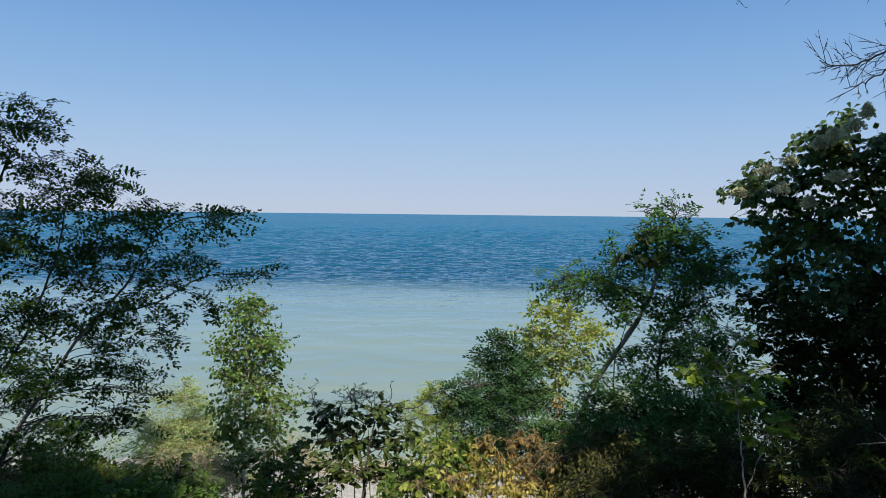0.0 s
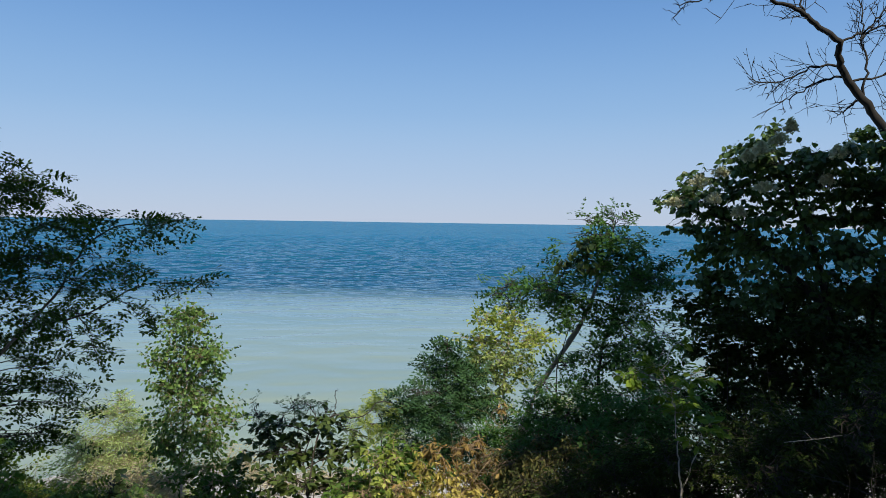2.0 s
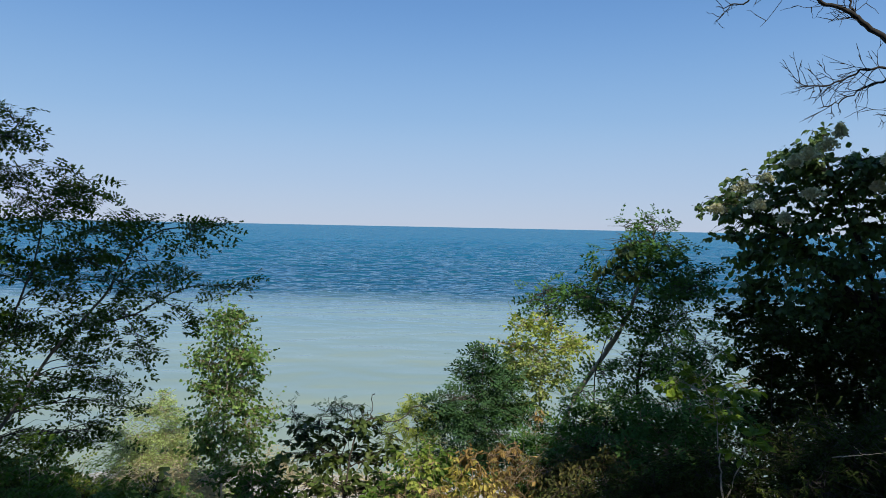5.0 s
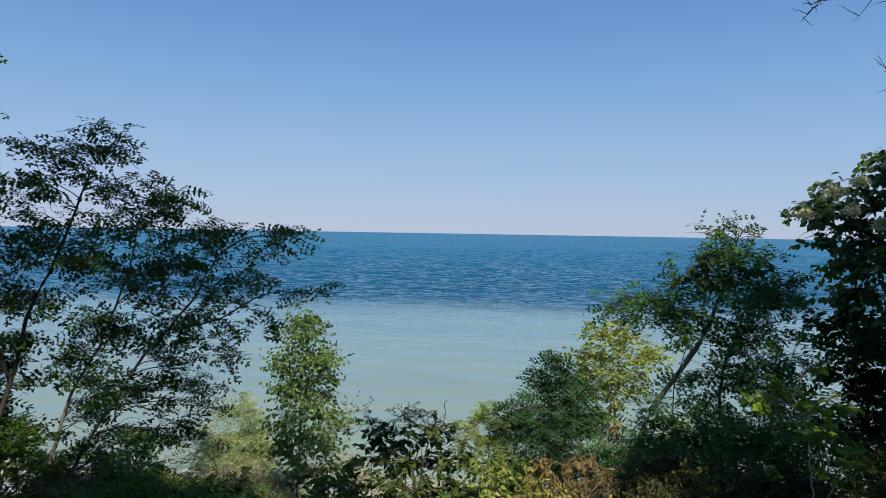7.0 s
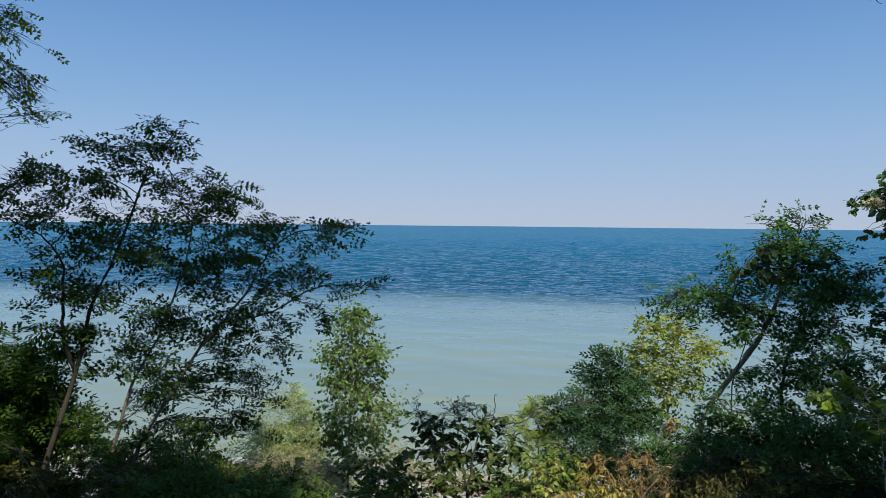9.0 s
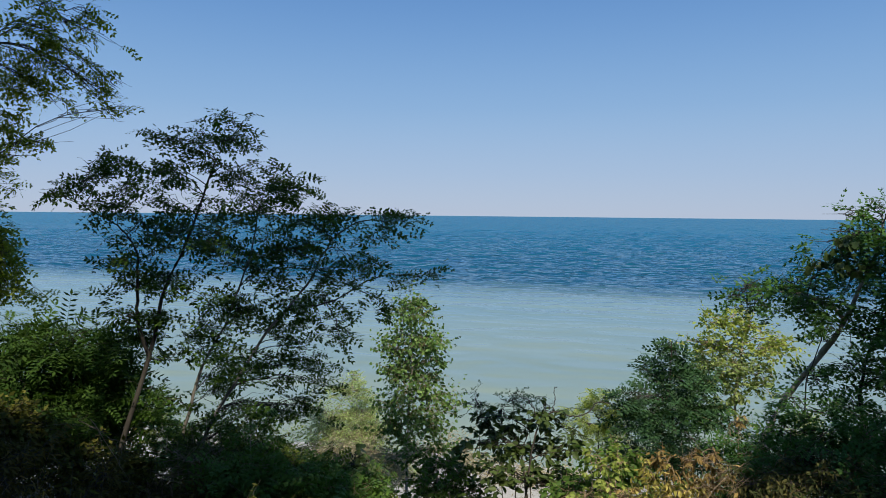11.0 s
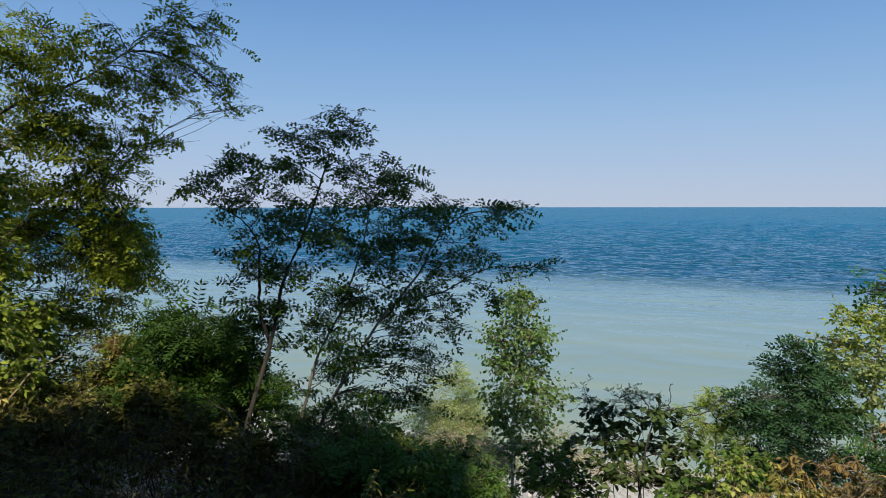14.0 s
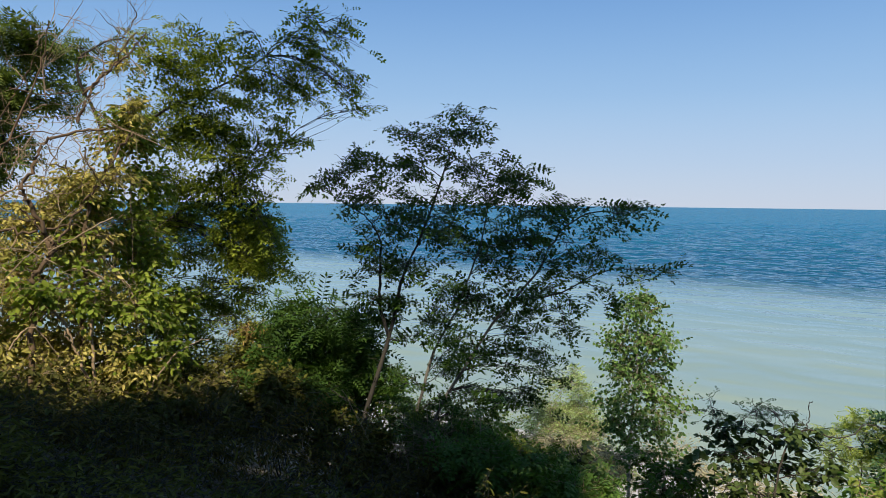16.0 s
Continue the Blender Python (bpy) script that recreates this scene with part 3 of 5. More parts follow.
plant("sumac_tree", "young dark green tree with layered feathery leaves", "tree",
      [[(1.21, 10.50, 5.16), (1.18, 10.90, 6.16), (1.13, 11.16, 6.96), (1.15, 11.37, 7.91)]],
      [[(1.17, 11.56, 7.78, 0.14, 0.23), (1.16, 11.61, 7.36, 0.29, 0.19), (0.86, 11.61, 7.20, 0.29, 0.12), (0.65, 11.08, 7.03, 0.35, 0.10), (1.04, 11.06, 6.99, 0.42, 0.20), (1.44, 11.23, 7.30, 0.35, 0.22), (0.77, 11.31, 6.60, 0.43, 0.16), (1.21, 10.72, 6.61, 0.49, 0.25), (0.52, 11.33, 6.69, 0.23, 0.10), (1.56, 11.32, 6.82, 0.31, 0.26), (0.87, 11.25, 6.21, 0.47, 0.19), (1.38, 10.53, 6.29, 0.39, 0.20), (0.47, 11.25, 5.93, 0.31, 0.21)]],
      PIN_FROND, LEAF_YOUNG, BARK_DARK, 1900, 0.23, 0.035, seed=13, fill=1.3, tilt=0.5)

box_elder_top = [(1.84, 12.02, 8.17, 0.30, 0.19), (2.23, 12.18, 8.26, 0.27, 0.20), (2.63, 12.30, 8.08, 0.39, 0.28), (3.09, 12.41, 7.85, 0.31, 0.22), (2.78, 11.98, 7.71, 0.38, 0.22), (2.04, 12.60, 7.70, 0.34, 0.22), (1.73, 12.32, 7.64, 0.27, 0.20), (1.49, 12.19, 7.79, 0.13, 0.13)]
box_elder_side = [(2.27, 12.03, 7.54, 0.43, 0.27), (1.94, 11.90, 7.25, 0.38, 0.27), (2.33, 11.74, 7.18, 0.37, 0.27), (2.03, 11.74, 6.76, 0.32, 0.27), (2.24, 12.03, 6.31, 0.28, 0.20), (1.88, 12.59, 7.25, 0.34, 0.23), (2.64, 11.78, 7.33, 0.27, 0.21), (1.62, 11.80, 7.06, 0.23, 0.21)]
# the crown's light is painted: yellow leaves on top, darker at the side
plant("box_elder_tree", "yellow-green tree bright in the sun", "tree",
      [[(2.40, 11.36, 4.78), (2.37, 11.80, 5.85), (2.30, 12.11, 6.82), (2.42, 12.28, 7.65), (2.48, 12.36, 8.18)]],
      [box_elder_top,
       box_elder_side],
      OVATE, [LEAF_YELLOW, LEAF_ELDER_DIM], BARK_TAN, 5600, 0.072, 0.04, seed=14, stem_bark=(BARK_GREY,), tilt=1.2)

ash_top = [(3.04, 8.61, 10.13, 0.17, 0.09), (3.11, 8.11, 10.08, 0.14, 0.08), (2.60, 8.14, 10.05, 0.15, 0.07), (2.80, 7.90, 9.87, 0.30, 0.13), (3.23, 8.12, 9.80, 0.19, 0.14), (2.69, 8.55, 9.69, 0.12, 0.10), (2.97, 8.06, 9.60, 0.36, 0.16), (3.23, 7.93, 9.54, 0.22, 0.15), (2.32, 7.85, 9.50, 0.28, 0.09), (2.96, 8.53, 9.28, 0.39, 0.20), (3.09, 7.55, 9.30, 0.28, 0.16), (2.89, 8.08, 8.97, 0.37, 0.19), (3.38, 8.25, 8.87, 0.35, 0.19), (3.29, 7.56, 9.24, 0.21, 0.18), (3.62, 8.09, 9.39, 0.15, 0.19)]
ash_arm = [(2.20, 8.48, 9.26, 0.27, 0.12), (2.48, 8.13, 9.13, 0.37, 0.13), (2.10, 8.36, 9.14, 0.23, 0.09), (1.62, 7.92, 9.22, 0.25, 0.09), (1.49, 8.19, 9.05, 0.16, 0.09), (1.66, 7.92, 8.98, 0.21, 0.07), (2.32, 8.33, 8.93, 0.30, 0.11), (2.64, 7.74, 8.72, 0.36, 0.13), (3.04, 7.72, 8.61, 0.36, 0.18), (2.74, 8.24, 8.35, 0.31, 0.09), (2.89, 8.03, 8.16, 0.38, 0.14), (2.46, 8.26, 8.14, 0.31, 0.09), (3.15, 7.61, 8.29, 0.36, 0.18)]
ash_skirt = [(2.12, 7.47, 7.97, 0.33, 0.15), (2.56, 7.64, 7.93, 0.35, 0.16), (2.78, 7.22, 7.86, 0.35, 0.21), (2.10, 7.15, 7.74, 0.30, 0.12), (1.87, 7.37, 7.80, 0.26, 0.12), (2.40, 6.80, 7.53, 0.26, 0.13), (1.99, 7.16, 7.36, 0.31, 0.15), (1.63, 7.96, 7.13, 0.37, 0.22), (1.81, 7.78, 6.85, 0.45, 0.22), (2.28, 7.29, 7.05, 0.43, 0.18), (2.78, 7.09, 7.40, 0.35, 0.24), (2.79, 6.77, 7.15, 0.41, 0.20), (3.10, 6.78, 8.72, 0.33, 0.26), (3.16, 6.88, 8.21, 0.34, 0.27), (3.36, 7.30, 7.58, 0.29, 0.29)]
plant("ash_tree", "leaning ash with a pale trunk and dark fine leaves", "tree",
      [[(1.74, 8.12, 7.00), (2.01, 8.29, 7.68), (2.23, 8.33, 8.05), (2.62, 8.33, 8.64), (2.86, 8.33, 9.22), (3.02, 8.31, 9.73), (3.04, 8.31, 10.08)],
       [(2.45, 8.24, 8.43), (2.66, 8.25, 8.87), (2.26, 8.39, 9.10), (1.77, 8.51, 9.12)],
       [(2.98, 7.58, 6.80), (2.89, 7.87, 7.53), (2.80, 8.05, 8.04), (2.98, 8.13, 8.75), (3.24, 8.11, 9.46)]],
      [ash_top,
       ash_arm,
       ash_skirt],
      PIN_ROBINIA, LEAF_ASH, BARK_DARK, 4300, 0.162, 0.052, seed=15, knit=6, stem_bark=(BARK_GREY, BARK_GREY), fill=1.4, twig=0.5, tilt=0.5, stem_names=("trunk", "stem"))

catalpa_edge = [(5.25, 8.40, 11.23, 0.16, 0.11), (4.85, 8.08, 11.00, 0.23, 0.13), (4.88, 8.55, 11.01, 0.21, 0.10), (4.82, 8.59, 10.82, 0.28, 0.14), (4.46, 8.70, 10.68, 0.26, 0.08), (4.18, 8.81, 10.52, 0.28, 0.10), (4.07, 8.97, 10.33, 0.17, 0.08), (4.27, 8.45, 10.32, 0.29, 0.13), (4.63, 8.65, 10.14, 0.26, 0.11), (4.04, 8.47, 10.16, 0.23, 0.07), (5.05, 8.12, 10.82, 0.33, 0.17), (4.97, 8.53, 10.54, 0.39, 0.19), (5.39, 8.15, 10.87, 0.34, 0.14), (5.44, 7.63, 10.89, 0.25, 0.11), (5.49, 8.42, 10.55, 0.39, 0.19), (5.72, 7.90, 10.64, 0.34, 0.17)]
catalpa_crest = [(5.97, 7.84, 11.14, 0.14, 0.10), (5.54, 7.35, 10.81, 0.26, 0.14), (6.17, 7.67, 10.95, 0.26, 0.14), (6.08, 7.26, 11.08, 0.23, 0.13), (6.55, 7.48, 11.36, 0.17, 0.14), (6.44, 7.31, 10.97, 0.34, 0.25), (6.44, 7.89, 10.66, 0.40, 0.22), (6.12, 7.90, 10.46, 0.35, 0.19), (6.68, 7.68, 10.54, 0.40, 0.26), (6.53, 7.02, 11.15, 0.33, 0.33), (6.86, 7.27, 10.56, 0.35, 0.43), (4.41, 9.07, 9.94, 0.25, 0.08), (4.95, 8.92, 9.92, 0.35, 0.14), (5.10, 8.17, 10.11, 0.38, 0.18), (5.83, 8.40, 10.20, 0.40, 0.20), (6.25, 8.15, 10.09, 0.40, 0.22), (6.47, 7.70, 10.13, 0.39, 0.22)]
catalpa_body = [(4.79, 9.29, 9.60, 0.25, 0.16), (5.13, 9.07, 9.56, 0.41, 0.20), (5.18, 8.13, 9.65, 0.42, 0.23), (5.64, 7.85, 9.67, 0.42, 0.23), (5.60, 7.07, 9.71, 0.39, 0.22), (6.69, 7.74, 9.69, 0.44, 0.25), (4.90, 9.12, 9.09, 0.41, 0.25), (5.02, 8.10, 9.12, 0.42, 0.25), (5.69, 8.13, 9.12, 0.43, 0.26), (6.15, 7.86, 9.15, 0.43, 0.26), (6.56, 7.56, 9.19, 0.44, 0.26), (6.20, 6.58, 9.74, 0.39, 0.31), (6.92, 7.34, 9.00, 0.44, 0.44)]
catalpa = plant("catalpa_tree", "large dark broad-leaved tree with faded flower heads", "tree",
      [[(5.82, 7.28, 6.60), (5.91, 7.69, 7.91), (5.82, 7.96, 8.91), (5.67, 8.14, 9.81), (5.41, 8.29, 10.58), (5.22, 8.35, 11.16)],
       [(5.77, 7.88, 8.92), (5.33, 8.23, 9.49), (4.82, 8.54, 10.02), (4.27, 8.81, 10.41)],
       [(5.98, 7.79, 8.04), (6.36, 7.72, 9.24), (6.45, 7.68, 10.13), (6.50, 7.59, 10.93)]],
      [catalpa_edge,
       catalpa_crest,
       catalpa_body],
      ROUND, LEAF_CATALPA, BARK_DARK, 14500, 0.094, 0.08, seed=16, stem_names=("trunk", "limb"), droop=0.9, fill=1.3, sprays=14, twig=0.6, flat=0.8)


def flower_heads(parent, places, seed):
    """Faded flower heads: a branched cone of small florets, with a few longer side shoots."""
    rng = np.random.default_rng(seed)
    floret = (np.array([(0, 0, 0), (0.5, -0.42, 0.1), (1, 0, -0.1), (0.5, 0.42, 0.1)]), np.array([(0, 1, 2, 3)]))
    for x, y, z, rx, rz in places:
        foot = np.array((x + 0.06, y - 0.3, z - 1.7 * rz))
        n = 460
        up = rng.beta(1.2, 1.8, n)
        turn = rng.integers(0, 9, n) * 0.7 + rng.normal(0, 0.16, n)
        out = (1 - up) ** 0.8 * rx * 1.35 * rng.beta(2.2, 1.2, n) * (0.75 + 0.35 * np.sin(turn * 2.3 + x * 7))
        place = foot + np.stack([np.cos(turn) * out, np.sin(turn) * out, up * 2.3 * rz + 0.35 * out + rng.normal(0, 0.008, n)], 1)
        way = unit(np.stack([np.cos(turn), np.sin(turn), rng.normal(0.4, 0.5, n)], 1) + rng.normal(0, 0.5, (n, 3)))
        v, q = scatter(floret, place, way, unit(rng.normal(0, 1, (n, 3)) + (0, -0.4, 0.6)), rng.uniform(0.022, 0.045, n))
        part("flower_head", mesh_from("flower_head", v, q, PANICLE), parent, "faded cream flower head")


flower_heads(catalpa, [(4.54, 7.87, 10.98, 0.11, 0.07), (4.83, 7.98, 11.11, 0.10, 0.07), (4.85, 7.78, 11.26, 0.06, 0.08), (4.17, 8.10, 10.69, 0.11, 0.05), (3.97, 8.26, 10.58, 0.12, 0.06), (3.74, 8.50, 10.31, 0.10, 0.05), (4.15, 8.22, 10.37, 0.11, 0.06), (4.41, 8.10, 10.21, 0.11, 0.06), (5.22, 7.45, 10.91, 0.11, 0.07), (5.48, 7.58, 10.97, 0.08, 0.06), (4.71, 8.05, 10.51, 0.11, 0.06), (5.35, 7.81, 10.62, 0.08, 0.07), (4.58, 8.23, 10.93, 0.08, 0.07)], 3)


def dead_tree():
    """A bare dead tree: a crooked trunk, forking limbs and fine twigs."""
    rng = np.random.default_rng(21)
    main = [[(7.92, 8.33, 9.03), (7.54, 8.59, 10.60), (7.15, 8.71, 11.30), (6.80, 8.78, 11.82), (6.55, 8.79, 12.11), (6.39, 8.73, 12.34), (6.28, 8.62, 12.59), (5.95, 8.67, 12.82), (5.73, 8.64, 12.99), (5.40, 8.70, 13.10), (5.17, 8.67, 13.26), (4.79, 8.69, 13.47)]]
    main = main[0]
    limbs = [
        [(6.54, 8.83, 12.29), (6.18, 8.90, 12.30), (5.83, 8.98, 12.14), (5.47, 9.04, 12.07), (5.20, 9.00, 12.14)],
        [(6.60, 8.83, 12.14), (6.26, 8.95, 12.09), (5.92, 9.10, 11.88), (5.65, 9.17, 11.79)],
        [(6.84, 8.83, 11.89), (6.88, 8.82, 12.34), (6.81, 8.90, 12.69), (6.83, 8.90, 13.06), (6.70, 8.94, 13.56)],
        [(6.45, 8.80, 12.63), (6.93, 8.73, 12.81), (7.51, 8.57, 12.94), (8.09, 8.42, 12.91)],
        [(6.71, 8.88, 12.10), (7.21, 8.82, 12.19), (7.69, 8.74, 12.32), (8.25, 8.56, 12.47)],
    ] + [
        [(5.17, 8.68, 13.26), (4.73, 8.80, 13.25), (4.36, 8.91, 13.14), (4.04, 8.95, 13.10)],
        [(5.88, 8.73, 12.92), (5.79, 8.85, 13.27), (5.66, 8.98, 13.63)],
        [(6.64, 8.67, 12.62), (7.01, 8.62, 13.07), (7.53, 8.51, 13.31)],
        [(6.87, 8.94, 11.86), (6.77, 9.04, 11.74), (6.67, 9.13, 11.65)],
        [(7.14, 8.81, 11.42), (7.54, 8.76, 11.70), (8.00, 8.66, 11.90)],
    ]
    foot = (main[0][0] + 0.6, main[0][1], ground_height(main[0][0] + 0.6, main[0][1]) - 0.2)
    ob = thing("dead_tree", foot, "bare dead tree with a crooked dark trunk and fine twigs", "tree")
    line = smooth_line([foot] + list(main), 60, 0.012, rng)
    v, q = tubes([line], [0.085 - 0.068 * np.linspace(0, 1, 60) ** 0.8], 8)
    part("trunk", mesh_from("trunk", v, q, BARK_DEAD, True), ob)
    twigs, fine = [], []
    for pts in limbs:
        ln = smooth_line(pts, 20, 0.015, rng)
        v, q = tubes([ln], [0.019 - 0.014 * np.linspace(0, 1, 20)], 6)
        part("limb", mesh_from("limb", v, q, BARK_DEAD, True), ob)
        twigs.append(ln)
    for ln in twigs + [line[36:]]:
        for s in range(3, len(ln) - 2, 1 if len(ln) == 20 and ln[10][0] > 5.4 and ln[10][2] > 12.1 else 2):
            for side in (1, -1):
                if rng.random() < 0.25:
                    continue
                d = unit(ln[s] - ln[s - 1])
                grow = unit(d * 0.8 + side * unit(np.cross(d, (0, 1, 0.2))) * rng.uniform(0.4, 0.9) + rng.normal(0, 0.25, 3))
                length = rng.uniform(0.22, 0.7) * (1.15 - 0.75 * s / len(ln))
                t = np.linspace(0, 1, 6)[:, None]
                tw = ln[s] + grow * t * length + rng.normal(0, 0.07, 3) * t * t + np.array((0, 0, 0.12)) * t * t * rng.uniform(-0.2, 1.4) + rng.normal(0, 0.012, (6, 3)) * t
                fine.append(tw)
                for f in (2, 3, 4):
                    if rng.random() < 0.75:
                        g2 = unit(grow + rng.normal(0, 0.6, 3))
                        fine.append(tw[f] + g2 * t * length * rng.uniform(0.25, 0.6) + rng.normal(0, 0.008, (6, 3)) * t)
    fine = np.array(fine)
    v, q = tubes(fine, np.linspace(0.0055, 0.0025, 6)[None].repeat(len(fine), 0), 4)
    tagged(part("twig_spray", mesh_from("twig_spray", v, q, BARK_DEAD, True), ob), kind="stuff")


dead_tree()

honey_locust_arm = [(-7.00, 7.16, 12.70, 0.29, 0.14), (-7.14, 7.94, 12.78, 0.31, 0.12), (-7.07, 6.89, 12.33, 0.33, 0.17), (-7.16, 7.45, 12.11, 0.34, 0.16), (-6.93, 7.57, 11.79, 0.34, 0.12), (-6.75, 7.91, 11.74, 0.20, 0.07), (-6.60, 7.72, 11.40, 0.23, 0.07), (-7.59, 7.78, 11.52, 0.40, 0.15), (-7.66, 6.90, 12.08, 0.41, 0.23), (-7.60, 6.35, 12.37, 0.19, 0.10), (-8.26, 6.56, 12.16, 0.46, 0.28), (-8.10, 5.87, 12.24, 0.44, 0.16), (-8.78, 5.71, 12.21, 0.37, 0.20), (-8.55, 5.81, 11.81, 0.54, 0.27), (-8.32, 6.60, 11.59, 0.55, 0.28), (-8.17, 7.36, 11.60, 0.48, 0.24)]
honey_locust_shoulder = [(-7.75, 7.68, 11.07, 0.31, 0.15), (-7.71, 7.18, 10.80, 0.23, 0.07), (-8.15, 7.23, 11.23, 0.42, 0.21), (-8.42, 6.68, 11.01, 0.46, 0.28), (-8.55, 5.99, 11.36, 0.45, 0.27), (-7.85, 6.62, 10.65, 0.35, 0.16), (-8.04, 7.12, 10.42, 0.35, 0.09), (-8.49, 6.52, 10.57, 0.46, 0.28), (-9.03, 6.42, 10.93, 0.48, 0.33), (-8.61, 7.04, 10.16, 0.38, 0.19), (-8.64, 6.42, 10.14, 0.46, 0.28), (-8.70, 5.89, 10.29, 0.45, 0.31), (-9.23, 5.98, 11.07, 0.43, 0.38), (-7.62, 6.71, 10.06, 0.16, 0.07)]
honey_locust_body = [(-7.85, 7.10, 9.41, 0.24, 0.20), (-8.36, 7.51, 9.66, 0.23, 0.15), (-8.58, 7.36, 9.59, 0.32, 0.24), (-8.35, 6.60, 9.63, 0.46, 0.37), (-9.20, 6.62, 9.60, 0.49, 0.39), (-9.79, 6.42, 9.68, 0.50, 0.40), (-8.20, 7.25, 9.26, 0.33, 0.24), (-8.11, 7.43, 8.88, 0.21, 0.13), (-8.26, 6.84, 9.01, 0.46, 0.32), (-8.64, 6.51, 9.01, 0.47, 0.37), (-9.76, 6.59, 8.93, 0.51, 0.41), (-8.22, 7.14, 8.54, 0.28, 0.21), (-9.10, 7.30, 8.25, 0.51, 0.35), (-9.43, 6.77, 8.28, 0.50, 0.40), (-9.36, 6.11, 8.37, 0.48, 0.39), (-9.23, 5.58, 9.04, 0.46, 0.46)]
honey_locust_skirt = [(-8.74, 7.78, 9.54, 0.26, 0.18), (-8.51, 7.88, 9.12, 0.26, 0.18), (-8.92, 7.64, 9.15, 0.26, 0.18), (-8.57, 7.81, 8.73, 0.26, 0.18), (-8.36, 7.92, 8.59, 0.26, 0.18), (-8.76, 7.67, 8.39, 0.26, 0.18), (-8.69, 7.07, 7.76, 0.39, 0.29), (-8.52, 6.19, 7.84, 0.46, 0.37), (-8.74, 5.69, 7.90, 0.46, 0.36), (-7.87, 6.50, 7.53, 0.27, 0.22), (-8.89, 6.57, 7.09, 0.59, 0.29), (-8.03, 6.86, 8.05, 0.28, 0.23), (-8.39, 5.62, 7.30, 0.45, 0.31)]
plant("honey_locust_tree", "sunlit green feathery-leaved tree reaching over the slope", "tree",
      [[(-9.46, 4.73, 6.44), (-9.75, 5.17, 8.28), (-9.79, 5.35, 9.45), (-9.64, 5.63, 10.38), (-9.41, 5.91, 11.03), (-9.05, 6.35, 11.51), (-8.68, 6.79, 11.75), (-8.20, 7.22, 12.21), (-7.70, 7.58, 12.71)],
       [(-9.64, 5.63, 10.38), (-9.68, 5.45, 11.12), (-9.72, 5.16, 11.89), (-9.43, 5.51, 12.29), (-9.14, 5.95, 12.38)],
       [(-9.76, 5.28, 8.78), (-9.41, 5.97, 9.44), (-9.00, 6.59, 9.97), (-8.58, 7.13, 10.25)]],
      [honey_locust_arm,
       honey_locust_shoulder,
       honey_locust_body,
       honey_locust_skirt],
      PIN_ROBINIA, LEAF_HONEY, BARK_DARK, 9600, 0.172, 0.045, seed=17, knit=10, stem_names=("trunk", "limb"), tilt=0.8, fill=1.3, droop=0.3, flat=0.5, twig=0.55)

plant("sumac_tree", "green sumac with long feathery leaves behind dead twigs", "tree",
      [[(-11.08, 4.29, 5.35), (-11.78, 4.76, 8.67), (-11.69, 5.04, 11.01), (-11.44, 5.36, 11.83), (-11.25, 5.54, 12.38)]],
      [[(-11.40, 5.28, 12.43, 0.55, 0.31), (-11.38, 5.78, 12.24, 0.56, 0.31), (-10.70, 5.61, 11.72, 0.29, 0.19), (-11.83, 5.13, 11.52, 0.16, 0.39), (-10.71, 5.84, 12.36, 0.30, 0.13), (-11.29, 5.63, 11.50, 0.44, 0.15), (-11.20, 4.87, 12.49, 0.32, 0.32), (-11.42, 4.49, 11.94, 0.64, 0.64), (-11.67, 5.00, 10.47, 0.13, 0.44), (-11.71, 4.65, 10.88, 0.65, 0.65), (-11.66, 4.51, 9.58, 0.64, 0.64), (-11.86, 5.11, 11.07, 0.11, 0.22)]],
      PIN_SUMAC, LEAF_GRAPE, BARK_DARK, 2200, 0.26, 0.05, seed=18)

plant("feathery_bush", "dark green bush of arching feathery leaves", "bush",
      [[(-6.15, 6.27, 6.29), (-6.41, 6.54, 7.33), (-6.43, 6.73, 7.93), (-6.47, 6.83, 8.40)]],
      [[(-6.88, 6.57, 8.47, 0.26, 0.12), (-6.16, 6.49, 8.47, 0.35, 0.12), (-6.00, 6.89, 8.34, 0.22, 0.13), (-6.63, 6.55, 8.16, 0.41, 0.18), (-6.52, 7.25, 7.98, 0.38, 0.24), (-6.99, 6.68, 7.70, 0.43, 0.30), (-6.27, 6.84, 7.61, 0.41, 0.33), (-6.20, 6.10, 7.48, 0.39, 0.23), (-6.20, 7.25, 7.68, 0.19, 0.24), (-6.90, 6.17, 7.97, 0.24, 0.16), (-6.96, 6.12, 7.42, 0.33, 0.25), (-6.17, 6.97, 7.11, 0.33, 0.25)]],
      PIN_FERN, LEAF_FROND, BARK_DARK, 2500, 0.31, 0.03, seed=19, fill=1.5, tilt=0.6)

plant("yellow_sapling", "thin yellow-green sapling with feathery leaves", "sapling",
      [[(0.04, 10.90, 4.96), (-0.00, 11.29, 5.91), (0.02, 11.48, 6.46), (0.12, 11.59, 6.84)]],
      [[(0.09, 11.58, 6.82, 0.27, 0.10), (-0.16, 11.69, 6.58, 0.30, 0.13), (0.27, 11.47, 6.61, 0.25, 0.12), (-0.23, 11.28, 6.43, 0.29, 0.12), (0.17, 11.51, 6.29, 0.26, 0.15)]],
      PIN_FINE, LEAF_YELLOW, BARK_DARK, 620, 0.13, 0.018, seed=20)

